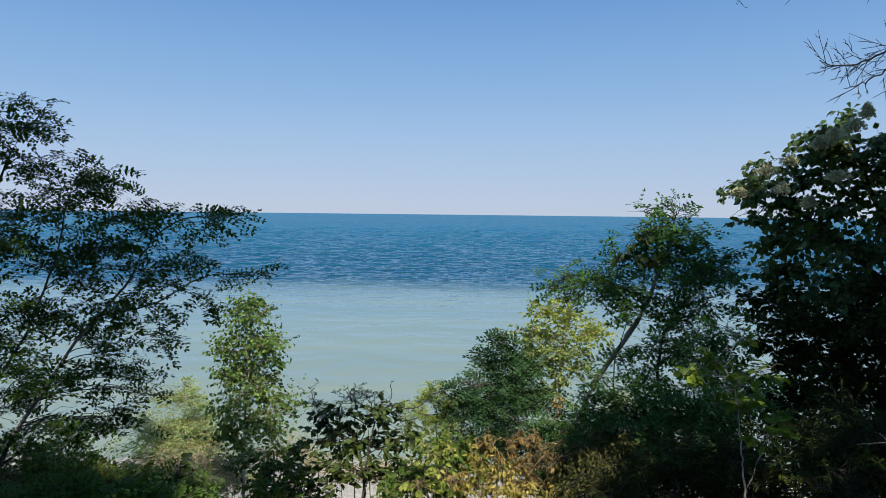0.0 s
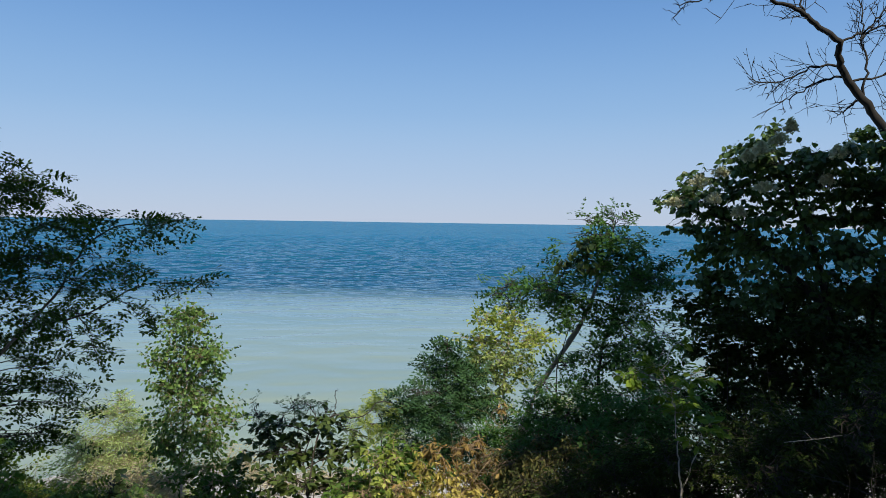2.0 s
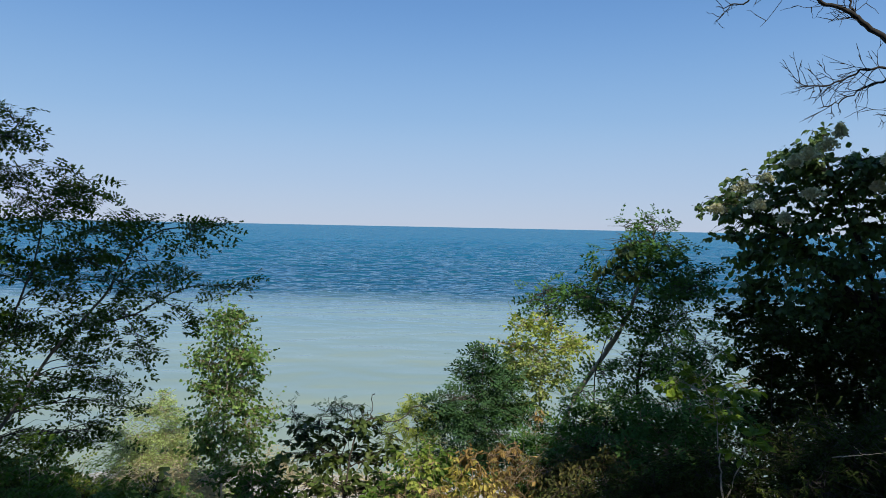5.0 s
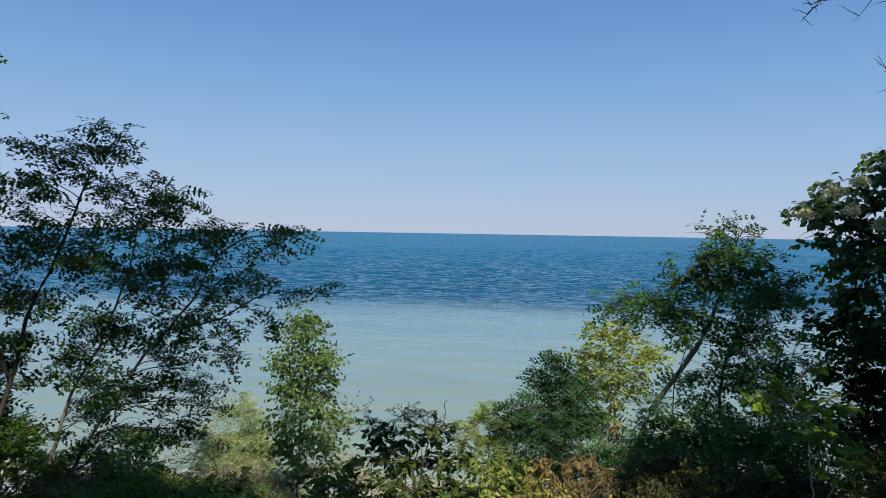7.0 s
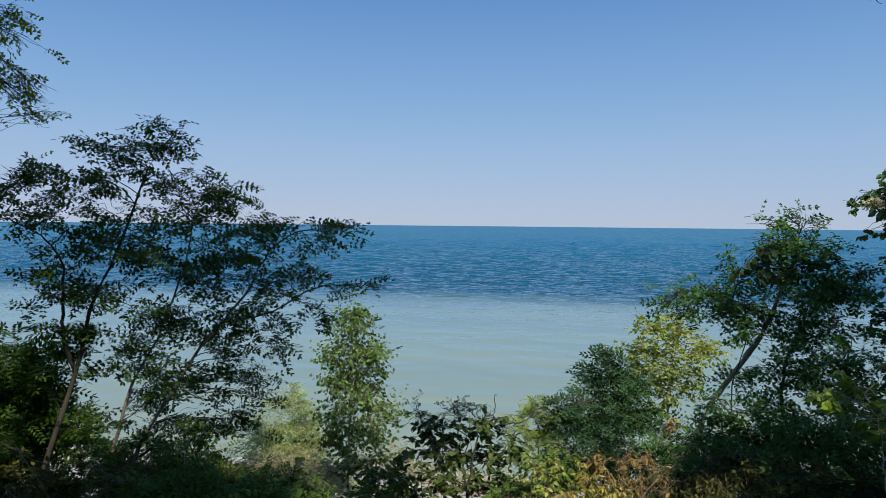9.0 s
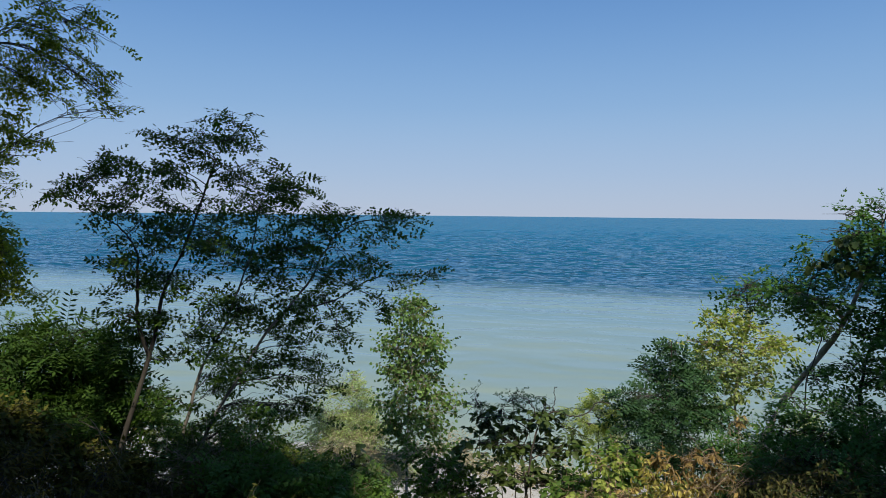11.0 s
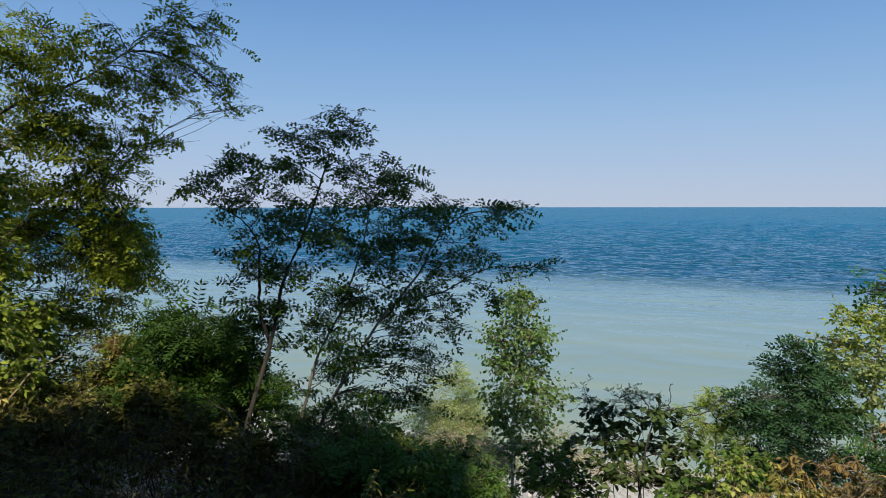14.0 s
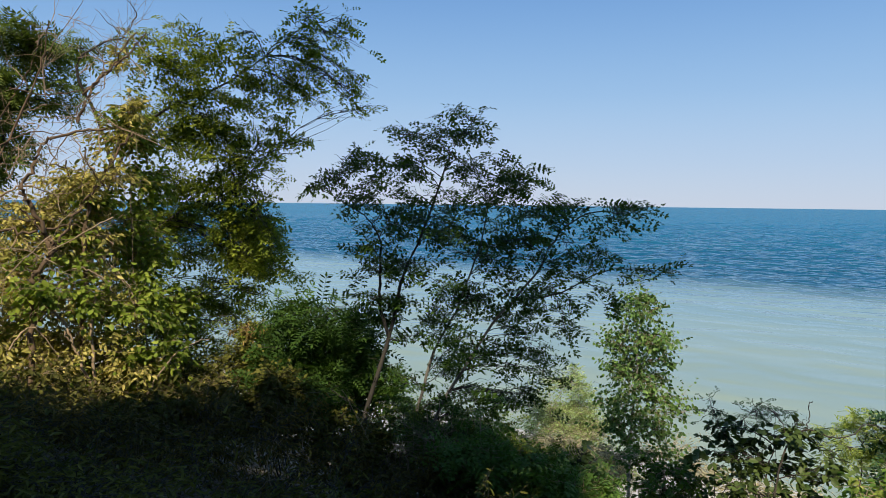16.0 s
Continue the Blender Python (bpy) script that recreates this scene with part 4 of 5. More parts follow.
# ---- thickets and undergrowth ----
def thicket(name, label, category, masses, template, mat, bark, count, size, seed, thick=0.016, **more):
    """A shrub of many thin stems that rise from the ground under each leaf mass."""
    stems = []
    for x, y, z, rx, rz in masses:
        gz = ground_height(x, y) - 0.1
        stems.append([(x + 0.15, y + 0.1, min(gz, z - 0.1)), (x + 0.05, y, (gz + z) / 2), (x, y, z)])
    return plant(name, label, category, stems, [masses], template, mat, bark, count, size, thick, seed=seed, stem_names=("stem",),
                 sides=5, **more)


thicket("vine_thicket", "sunlit thicket of dead twigs hung with yellowing vine leaves", "thicket",
        [(-8.40, 4.87, 10.75, 0.40, 0.32), (-8.19, 4.59, 10.17, 0.46, 0.30), (-8.82, 4.46, 10.10, 0.34, 0.30), (-8.81, 4.07, 9.74, 0.41, 0.37), (-8.46, 4.43, 9.53, 0.49, 0.37), (-9.10, 4.19, 9.15, 0.52, 0.34), (-8.71, 5.06, 9.50, 0.43, 0.43), (-7.87, 4.79, 11.08, 0.20, 0.24), (-8.27, 4.93, 11.77, 0.10, 0.25)], BROAD_LANCE, LEAF_VINE, BARK_TAN, 7400, 0.082, 31, droop=0.6, tilt=1.6)
thicket("vine_thicket", "low sunlit thicket of tan stems and yellowing leaves", "thicket",
        [(-7.98, 4.23, 8.94, 0.47, 0.31), (-8.89, 4.07, 8.53, 0.51, 0.38), (-8.30, 4.80, 8.49, 0.41, 0.37), (-7.86, 4.15, 8.22, 0.46, 0.31), (-8.09, 3.69, 8.14, 0.47, 0.31), (-7.48, 4.51, 8.06, 0.38, 0.31), (-8.62, 4.33, 7.57, 0.60, 0.26), (-7.45, 4.63, 7.55, 0.47, 0.23), (-8.79, 3.42, 8.89, 0.49, 0.65), (-8.54, 3.30, 8.15, 0.48, 0.48), (-7.52, 5.27, 7.45, 0.49, 0.24)], BROAD_LANCE, LEAF_VINE, BARK_TAN, 10000, 0.082, 32, droop=0.6, tilt=1.6)
# lower part of the thicket, its half shade put into darker leaves
thicket("vine_thicket", "drooping olive and brown leaves, darkened for the shaded foot of the thicket", "thicket",
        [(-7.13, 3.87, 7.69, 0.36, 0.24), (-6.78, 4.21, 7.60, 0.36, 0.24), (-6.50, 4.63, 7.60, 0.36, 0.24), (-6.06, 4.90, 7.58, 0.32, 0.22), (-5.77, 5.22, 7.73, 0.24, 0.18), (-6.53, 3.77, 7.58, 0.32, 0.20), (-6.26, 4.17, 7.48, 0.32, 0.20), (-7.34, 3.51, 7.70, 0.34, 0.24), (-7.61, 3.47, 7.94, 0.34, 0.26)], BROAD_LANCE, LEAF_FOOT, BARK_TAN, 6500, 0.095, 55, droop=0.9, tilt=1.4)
thicket("wild_grape", "green vine leaves draped over the sunlit thicket", "vine",
        [(-8.21, 4.99, 10.77, 0.33, 0.33), (-8.40, 5.25, 10.19, 0.34, 0.34), (-8.32, 4.80, 9.81, 0.41, 0.33), (-8.42, 4.14, 9.40, 0.48, 0.32), (-8.41, 5.24, 9.27, 0.38, 0.42), (-7.97, 3.96, 8.84, 0.46, 0.31), (-7.62, 4.66, 8.72, 0.39, 0.35), (-8.71, 3.98, 8.20, 0.50, 0.33), (-7.97, 4.48, 7.93, 0.48, 0.32), (-7.37, 4.78, 8.02, 0.38, 0.35), (-8.29, 4.02, 7.63, 0.57, 0.24), (-8.11, 5.54, 8.40, 0.34, 0.34)], OVATE, LEAF_FEATHER, BARK_TAN, 9500, 0.088, 49, droop=0.6, tilt=1.3)
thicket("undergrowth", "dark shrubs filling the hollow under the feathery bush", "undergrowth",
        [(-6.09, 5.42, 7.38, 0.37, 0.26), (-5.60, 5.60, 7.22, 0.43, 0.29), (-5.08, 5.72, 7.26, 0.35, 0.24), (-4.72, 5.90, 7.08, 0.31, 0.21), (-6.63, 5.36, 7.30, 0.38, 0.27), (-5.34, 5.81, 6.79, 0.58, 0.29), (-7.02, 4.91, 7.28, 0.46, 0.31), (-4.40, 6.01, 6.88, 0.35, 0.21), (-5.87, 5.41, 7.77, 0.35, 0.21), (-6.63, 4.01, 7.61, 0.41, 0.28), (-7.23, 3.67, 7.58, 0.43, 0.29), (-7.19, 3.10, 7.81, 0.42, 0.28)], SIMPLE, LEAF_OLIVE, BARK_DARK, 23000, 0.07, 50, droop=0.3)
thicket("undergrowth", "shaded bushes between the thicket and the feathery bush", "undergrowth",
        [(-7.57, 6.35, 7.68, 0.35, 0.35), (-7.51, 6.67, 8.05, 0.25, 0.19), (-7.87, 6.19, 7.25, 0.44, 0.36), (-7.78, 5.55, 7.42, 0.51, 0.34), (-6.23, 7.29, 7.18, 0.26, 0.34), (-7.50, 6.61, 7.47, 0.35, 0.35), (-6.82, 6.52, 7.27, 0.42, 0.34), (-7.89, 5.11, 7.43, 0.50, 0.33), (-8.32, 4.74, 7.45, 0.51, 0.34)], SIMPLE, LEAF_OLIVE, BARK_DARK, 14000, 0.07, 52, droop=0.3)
# the deep shade of this gap is put into the leaf colour
thicket("undergrowth", "foliage between the ash and the broad-leaved tree, shade in its leaf colour", "undergrowth",
        [(4.81, 9.09, 8.75, 0.41, 0.32), (5.27, 8.93, 8.27, 0.46, 0.37), (4.80, 9.03, 8.09, 0.36, 0.32), (5.12, 8.47, 7.72, 0.44, 0.35), (4.64, 8.67, 7.51, 0.40, 0.31), (5.29, 9.20, 6.83, 0.48, 0.39), (5.39, 8.18, 6.85, 0.54, 0.36), (5.81, 8.81, 8.79, 0.46, 0.37), (6.15, 8.38, 8.37, 0.55, 0.41), (6.65, 8.14, 8.26, 0.55, 0.42), (6.76, 7.48, 8.40, 0.53, 0.40), (6.03, 8.18, 7.63, 0.54, 0.41), (6.43, 7.62, 7.70, 0.53, 0.40), (5.79, 8.75, 8.14, 0.46, 0.37), (6.71, 8.69, 8.81, 0.57, 0.38), (7.04, 8.02, 8.90, 0.56, 0.37)], SIMPLE, LEAF_PAINTED_SHADE, BARK_DARK, 18000, 0.1, 51, droop=0.3)
thicket("undergrowth", "dark tangled undergrowth shaded by the added trees", "undergrowth",
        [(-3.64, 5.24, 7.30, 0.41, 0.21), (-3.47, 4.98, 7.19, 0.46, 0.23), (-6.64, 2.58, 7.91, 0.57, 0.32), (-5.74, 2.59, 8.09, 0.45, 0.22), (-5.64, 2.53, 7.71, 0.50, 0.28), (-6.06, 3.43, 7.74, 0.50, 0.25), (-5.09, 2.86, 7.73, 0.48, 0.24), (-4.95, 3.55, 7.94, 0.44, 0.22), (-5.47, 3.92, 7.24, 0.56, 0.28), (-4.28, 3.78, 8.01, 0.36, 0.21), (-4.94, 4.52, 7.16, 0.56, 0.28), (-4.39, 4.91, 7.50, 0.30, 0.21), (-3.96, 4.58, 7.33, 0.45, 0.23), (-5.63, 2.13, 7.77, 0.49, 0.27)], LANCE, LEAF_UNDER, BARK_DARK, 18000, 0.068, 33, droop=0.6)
thicket("undergrowth", "dark leafy undergrowth at the foot of the locust", "undergrowth",
        [(-3.13, 5.69, 7.27, 0.42, 0.21), (-2.76, 5.98, 7.14, 0.37, 0.18), (-2.15, 5.31, 7.47, 0.21, 0.12), (-3.16, 5.39, 7.62, 0.29, 0.14), (-2.87, 5.43, 7.18, 0.46, 0.17), (-2.34, 5.55, 7.11, 0.46, 0.17)], PIN_LOCUST, LEAF_GREEN, BARK_TAN, 5000, 0.13, 34, droop=0.3, fill=1.5)
# near-black shade below the crown is painted into these leaves too
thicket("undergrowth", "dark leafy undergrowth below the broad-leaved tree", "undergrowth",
        [(1.70, 5.67, 7.48, 0.44, 0.22), (2.09, 5.36, 7.62, 0.43, 0.22), (2.70, 5.66, 7.49, 0.47, 0.29), (3.24, 5.74, 7.54, 0.49, 0.30), (3.18, 4.85, 7.97, 0.42, 0.26), (2.57, 5.40, 7.92, 0.33, 0.22), (3.99, 5.37, 7.76, 0.49, 0.36), (1.31, 6.23, 7.14, 0.48, 0.21), (3.51, 5.54, 7.98, 0.47, 0.30), (3.39, 4.79, 8.34, 0.42, 0.31)], LANCE, LEAF_PAINTED_SHADE, BARK_DARK, 16000, 0.066, 35, droop=0.3)
# the broad-leaved tree's lower crown, split off so its leaves carry the shade
thicket("undergrowth", "lower crown of the broad-leaved tree as separate dark-leaved shrubs", "undergrowth",
        [(4.44, 7.91, 8.69, 0.36, 0.22), (4.94, 7.81, 8.64, 0.41, 0.26), (5.10, 7.14, 8.75, 0.38, 0.25), (5.73, 7.18, 8.74, 0.40, 0.26), (6.28, 7.12, 8.75, 0.42, 0.27), (4.93, 7.65, 8.16, 0.40, 0.27), (5.46, 7.51, 8.18, 0.41, 0.28), (5.01, 6.16, 8.51, 0.35, 0.24), (5.49, 6.11, 8.51, 0.36, 0.25), (4.79, 7.16, 7.79, 0.39, 0.26), (5.43, 7.23, 7.76, 0.40, 0.27), (5.28, 6.31, 8.04, 0.37, 0.25), (6.17, 6.77, 7.88, 0.41, 0.28), (6.39, 6.57, 8.46, 0.40, 0.48)], SIMPLE, LEAF_PAINTED_SHADE, BARK_DARK, 15000, 0.075, 54, droop=0.3)
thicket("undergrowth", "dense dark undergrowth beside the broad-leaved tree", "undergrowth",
        [(4.51, 5.42, 8.05, 0.44, 0.32), (4.49, 4.87, 8.24, 0.42, 0.30), (4.77, 4.78, 8.31, 0.42, 0.36), (3.98, 5.31, 8.05, 0.42, 0.30), (4.14, 5.35, 7.66, 0.50, 0.31), (4.20, 4.76, 7.91, 0.46, 0.29), (4.19, 4.26, 8.11, 0.43, 0.33), (3.25, 4.83, 8.00, 0.32, 0.21), (4.48, 4.45, 8.82, 0.33, 0.33), (4.11, 4.46, 8.78, 0.32, 0.21)], LANCE, LEAF_PAINTED_SHADE, BARK_DARK, 14000, 0.066, 45, droop=0.3)
thicket("undergrowth", "mixed green undergrowth below the leaning ash", "undergrowth",
        [(1.55, 7.54, 7.49, 0.35, 0.18), (1.81, 6.96, 7.50, 0.40, 0.20), (2.35, 7.13, 7.38, 0.41, 0.21), (2.50, 6.22, 7.83, 0.37, 0.21), (3.04, 6.56, 7.60, 0.39, 0.26), (1.27, 7.43, 7.05, 0.28, 0.21), (1.70, 7.01, 7.10, 0.40, 0.20), (2.16, 6.66, 7.16, 0.39, 0.20), (2.50, 6.87, 7.91, 0.33, 0.16), (2.81, 6.33, 8.13, 0.31, 0.22)], PIN_LOCUST, LEAF_ASH, BARK_TAN, 3800, 0.12, 46, droop=0.3, fill=1.4)
thicket("undergrowth", "low green feathery undergrowth on the slope", "undergrowth",
        [(-3.76, 6.28, 7.23, 0.41, 0.15), (-4.18, 6.42, 7.29, 0.43, 0.18), (-3.66, 6.72, 7.17, 0.32, 0.13), (-3.84, 6.15, 7.12, 0.55, 0.17), (-2.91, 5.82, 7.36, 0.37, 0.14), (-2.91, 6.76, 6.91, 0.35, 0.13), (-2.38, 6.19, 7.12, 0.25, 0.10)], PIN_FINE, LEAF_GRAPE, BARK_DARK, 3000, 0.12, 36, fill=1.4)
plant("dogwood_shrub", "dark shrub with large leaves on the slope", "shrub",
      [[(-0.89, 8.52, 5.90), (-0.96, 8.72, 6.36), (-1.02, 8.88, 6.77), (-0.88, 9.04, 7.20)]],
      [[(-1.67, 9.01, 7.11, 0.28, 0.09), (-1.39, 9.24, 6.87, 0.33, 0.17), (-0.97, 9.16, 7.06, 0.32, 0.13), (-0.62, 8.80, 7.34, 0.24, 0.11), (-0.43, 8.89, 7.16, 0.27, 0.13), (-1.21, 9.14, 6.59, 0.43, 0.19), (-1.58, 8.53, 6.89, 0.32, 0.13), (-0.79, 8.98, 6.74, 0.33, 0.18), (-0.27, 8.87, 6.78, 0.29, 0.23), (-1.41, 8.44, 6.55, 0.32, 0.14), (-0.62, 8.87, 6.38, 0.25, 0.18), (-0.95, 8.38, 6.50, 0.24, 0.16)]],
      OVATE, LEAF_DOGWOOD, BARK_DARK, 1250, 0.115, 0.022, seed=37, singles=LEAF_BROAD_SHRUB)
thicket("fine_leaved_shrub", "grey-green fine-leaved shrub tops", "shrub", [(-1.22, 9.29, 7.32, 0.15, 0.09), (-1.00, 9.42, 7.29, 0.19, 0.09), (-1.70, 9.17, 7.25, 0.17, 0.10), (-1.38, 9.19, 7.17, 0.20, 0.08)], PIN_FINE, LEAF_YOUNG, BARK_DARK, 420, 0.06, 38, tilt=1.0, fill=1.5)
plant("foot_shrub", "leafy shrub at the foot of the poplar", "shrub",
      [[(-2.30, 9.27, 5.44), (-2.40, 9.51, 6.01), (-2.47, 9.61, 6.32)]],
      [[(-2.19, 9.70, 6.18, 0.23, 0.13), (-2.40, 9.66, 5.86, 0.33, 0.13), (-2.10, 9.84, 5.83, 0.33, 0.15), (-2.19, 9.15, 5.83, 0.54, 0.16), (-0.26, 9.71, 5.87, 0.37, 0.23), (-1.75, 9.42, 5.84, 0.36, 0.15), (-2.55, 9.59, 6.11, 0.17, 0.11)]],
      OVATE, LEAF_SUMAC, BARK_TAN, 1700, 0.09, 0.025, seed=39)
thicket("wild_grape", "green vine leaves catching the sun", "vine", [(0.10, 7.26, 7.34, 0.22, 0.17), (0.36, 7.59, 7.15, 0.18, 0.16), (-0.01, 7.40, 6.92, 0.28, 0.17), (0.50, 7.73, 6.89, 0.16, 0.16), (0.22, 7.41, 6.85, 0.28, 0.15), (-0.30, 7.42, 6.77, 0.28, 0.14)], OVATE, LEAF_GREEN, BARK_TAN, 2600, 0.07, 40, droop=0.6, tilt=1.3)
plant("wild_grape", "broad dark vine leaves climbing in the leaning ash", "vine",
      [[(2.3, 8.2, 8.1), (2.42, 8.15, 8.7), (2.32, 8.1, 9.2), (2.36, 8.05, 9.6)]],
      [[(2.43, 7.74, 9.77, 0.16, 0.14), (2.55, 7.62, 9.72, 0.14, 0.12), (2.39, 7.73, 9.48, 0.17, 0.12), (2.51, 7.61, 9.42, 0.14, 0.12)]],
      LOBED, LEAF_BROAD_SHRUB, BARK_DARK, 36, 0.095, 0.008, seed=56, limb_radius=0.004, sprays=4, tilt=1.5, droop=0.9, singles=LEAF_BROAD_SHRUB, stem_names=("vine_stem",))
thicket("weeds", "dull green and tan weeds below the leaning ash", "weed", [(1.37, 6.48, 7.49, 0.22, 0.14), (1.66, 6.34, 7.58, 0.22, 0.15), (1.95, 6.31, 7.64, 0.22, 0.14), (2.20, 6.18, 7.60, 0.22, 0.14), (2.45, 6.04, 7.54, 0.22, 0.13), (1.46, 6.06, 7.44, 0.24, 0.12), (1.90, 6.01, 7.47, 0.24, 0.12), (1.88, 6.62, 7.70, 0.16, 0.10), (2.27, 6.58, 7.73, 0.14, 0.10)], BROAD_LANCE, LEAF_WEED, BARK_DARK, 3600, 0.055, 57, thick=0.006, droop=0.7, tilt=1.4)
thicket("foot_shrub", "low dark leafy shrub on the sand by the poplar", "shrub", [(-2.67, 9.11, 6.37, 0.20, 0.12), (-2.25, 9.05, 6.37, 0.22, 0.12), (-1.96, 8.95, 6.29, 0.20, 0.12), (-2.37, 8.57, 6.23, 0.24, 0.12), (-2.74, 8.31, 6.09, 0.20, 0.10), (-2.00, 8.49, 6.17, 0.24, 0.12), (-3.20, 8.45, 6.07, 0.14, 0.10)], OVATE, LEAF_GREEN, BARK_TAN, 900, 0.075, 58, thick=0.008, droop=0.4, tilt=1.2)
thicket("dry_brush", "grey dry brush at the foot of the poplar", "brush", [(-3.91, 9.57, 6.04, 0.34, 0.16), (-3.38, 9.45, 5.89, 0.34, 0.16), (-3.17, 9.96, 6.01, 0.30, 0.16), (-3.76, 8.98, 5.88, 0.30, 0.16), (-3.10, 8.90, 5.82, 0.30, 0.14)], LANCE, LEAF_DRY, BARK_TAN, 1800, 0.08, 59, thick=0.008, tilt=1.6)
thicket("withered_vine", "withered vine with curled brown leaves", "vine", [(0.62, 6.61, 7.58, 0.10, 0.12), (0.86, 6.77, 7.56, 0.10, 0.10), (1.01, 6.61, 7.67, 0.09, 0.07), (1.00, 6.64, 7.38, 0.16, 0.12), (0.90, 6.60, 7.18, 0.14, 0.10), (1.11, 6.49, 7.59, 0.09, 0.08), (1.76, 6.76, 7.62, 0.08, 0.07), (2.15, 6.32, 7.75, 0.07, 0.06), (1.33, 6.90, 7.95, 0.06, 0.05), (0.24, 6.40, 7.30, 0.07, 0.05)], BROAD_LANCE, LEAF_BROWN, BARK_TAN, 950, 0.066, 41, droop=1.0, tilt=1.5)
thicket("drying_vine", "vine with hanging olive-yellow leaves among withered ones", "vine", [(0.52, 6.62, 7.42, 0.12, 0.13), (0.46, 6.56, 7.20, 0.16, 0.14), (0.72, 6.56, 7.30, 0.16, 0.13), (0.98, 6.50, 7.20, 0.18, 0.12), (0.72, 6.38, 7.12, 0.28, 0.10), (1.30, 6.50, 7.22, 0.14, 0.10)], BROAD_LANCE, LEAF_VINE, BARK_TAN, 1500, 0.062, 60, thick=0.008, droop=0.9, tilt=1.4)
thicket("wild_grape", "yellow-green sunlit vine leaves above the slope", "vine", [(0.02, 6.72, 7.46, 0.10, 0.10), (0.20, 6.70, 7.50, 0.10, 0.09), (0.10, 6.62, 7.28, 0.14, 0.10), (0.30, 6.62, 7.18, 0.10, 0.10), (-0.12, 6.60, 7.18, 0.14, 0.09)], OVATE, LEAF_YELLOW, BARK_TAN, 420, 0.062, 61, thick=0.007, droop=0.6, tilt=1.3)
plant("sapling", "thin sapling with large bright green leaves", "sapling",
      [[(2.51, 5.01, 7.76), (2.53, 5.10, 8.02), (2.53, 5.18, 8.23), (2.54, 5.26, 8.50), (2.46, 5.36, 8.74)],
       [(2.51, 5.02, 7.79), (2.64, 5.07, 8.07), (2.71, 5.10, 8.25), (2.72, 5.13, 8.36)]],
      [[(2.51, 5.43, 8.74, 0.21, 0.07), (2.21, 5.22, 8.69, 0.09, 0.07), (2.50, 5.11, 8.68, 0.11, 0.05), (2.58, 5.28, 8.44, 0.13, 0.07), (2.67, 4.98, 8.28, 0.12, 0.09), (2.76, 5.49, 9.01, 0.08, 0.05), (2.75, 5.22, 8.78, 0.11, 0.05), (2.09, 5.40, 8.70, 0.10, 0.07), (2.48, 5.46, 8.54, 0.13, 0.06)]],
      OVATE, LEAF_BRIGHT, BARK_GREY, 440, 0.085, 0.010, seed=42, limb_radius=0.004, sprays=6, singles=LEAF_SAPLING, stem_names=("stem",))
thicket("dry_brush", "bleached dry brush on the sandy slope", "brush", [(-4.65, 14.02, 4.30, 0.55, 0.25), (-4.30, 14.51, 3.85, 0.57, 0.26), (-5.11, 14.07, 4.46, 0.56, 0.25), (-4.10, 15.18, 4.25, 0.44, 0.23), (-6.07, 15.73, 3.38, 0.63, 0.32), (-3.45, 15.27, 4.29, 0.58, 0.26), (-2.36, 15.20, 3.91, 0.58, 0.22), (-1.59, 15.60, 3.62, 0.59, 0.22), (-5.86, 14.21, 4.15, 0.57, 0.29), (-3.07, 16.09, 3.70, 0.61, 0.23), (-0.80, 16.26, 3.51, 0.61, 0.27), (-6.29, 13.80, 4.43, 0.56, 0.28), (0.34, 15.36, 4.29, 0.57, 0.28)], LANCE, LEAF_DRY, BARK_TAN, 9000, 0.09, 48, tilt=1.6)
thicket("pale_shrub", "pale sunlit willow scrub near the beach", "shrub", [(-6.02, 15.41, 5.49, 0.30, 0.24), (-6.29, 16.57, 4.56, 0.45, 0.29), (-6.15, 15.07, 4.43, 0.57, 0.33), (-5.63, 15.45, 4.35, 0.42, 0.33), (-5.49, 16.70, 2.83, 0.62, 0.43), (-7.09, 15.83, 3.68, 0.48, 0.24), (-10.31, 13.32, 5.01, 0.46, 0.38), (-9.72, 13.27, 4.46, 0.45, 0.37), (-10.04, 14.80, 3.40, 0.66, 0.41), (-8.55, 15.05, 3.64, 0.80, 0.40), (-5.92, 16.51, 3.44, 0.65, 0.41), (-6.09, 14.96, 3.62, 0.60, 0.38)], LANCE, LEAF_PALE, BARK_TAN, 15000, 0.08, 43, tilt=1.5)
thicket("pale_shrub", "pale yellow-green scrub low on the slope", "shrub", [(-6.74, 16.21, 5.15, 0.44, 0.38), (-6.02, 15.81, 4.85, 0.52, 0.43), (-6.62, 15.26, 4.75, 0.67, 0.46), (-5.81, 15.62, 4.21, 0.61, 0.40), (-6.54, 15.85, 3.90, 0.70, 0.38), (-6.95, 15.24, 4.40, 0.62, 0.43), (0.35, 16.86, 4.34, 0.46, 0.31), (1.06, 16.23, 4.13, 0.45, 0.30), (4.92, 17.29, 4.86, 0.49, 0.29), (5.89, 16.57, 4.79, 0.48, 0.29), (-5.70, 16.68, 4.12, 0.40, 0.36), (-6.33, 16.07, 5.55, 0.22, 0.22)], LANCE, LEAF_PALE, BARK_TAN, 14000, 0.08, 44, tilt=1.5)


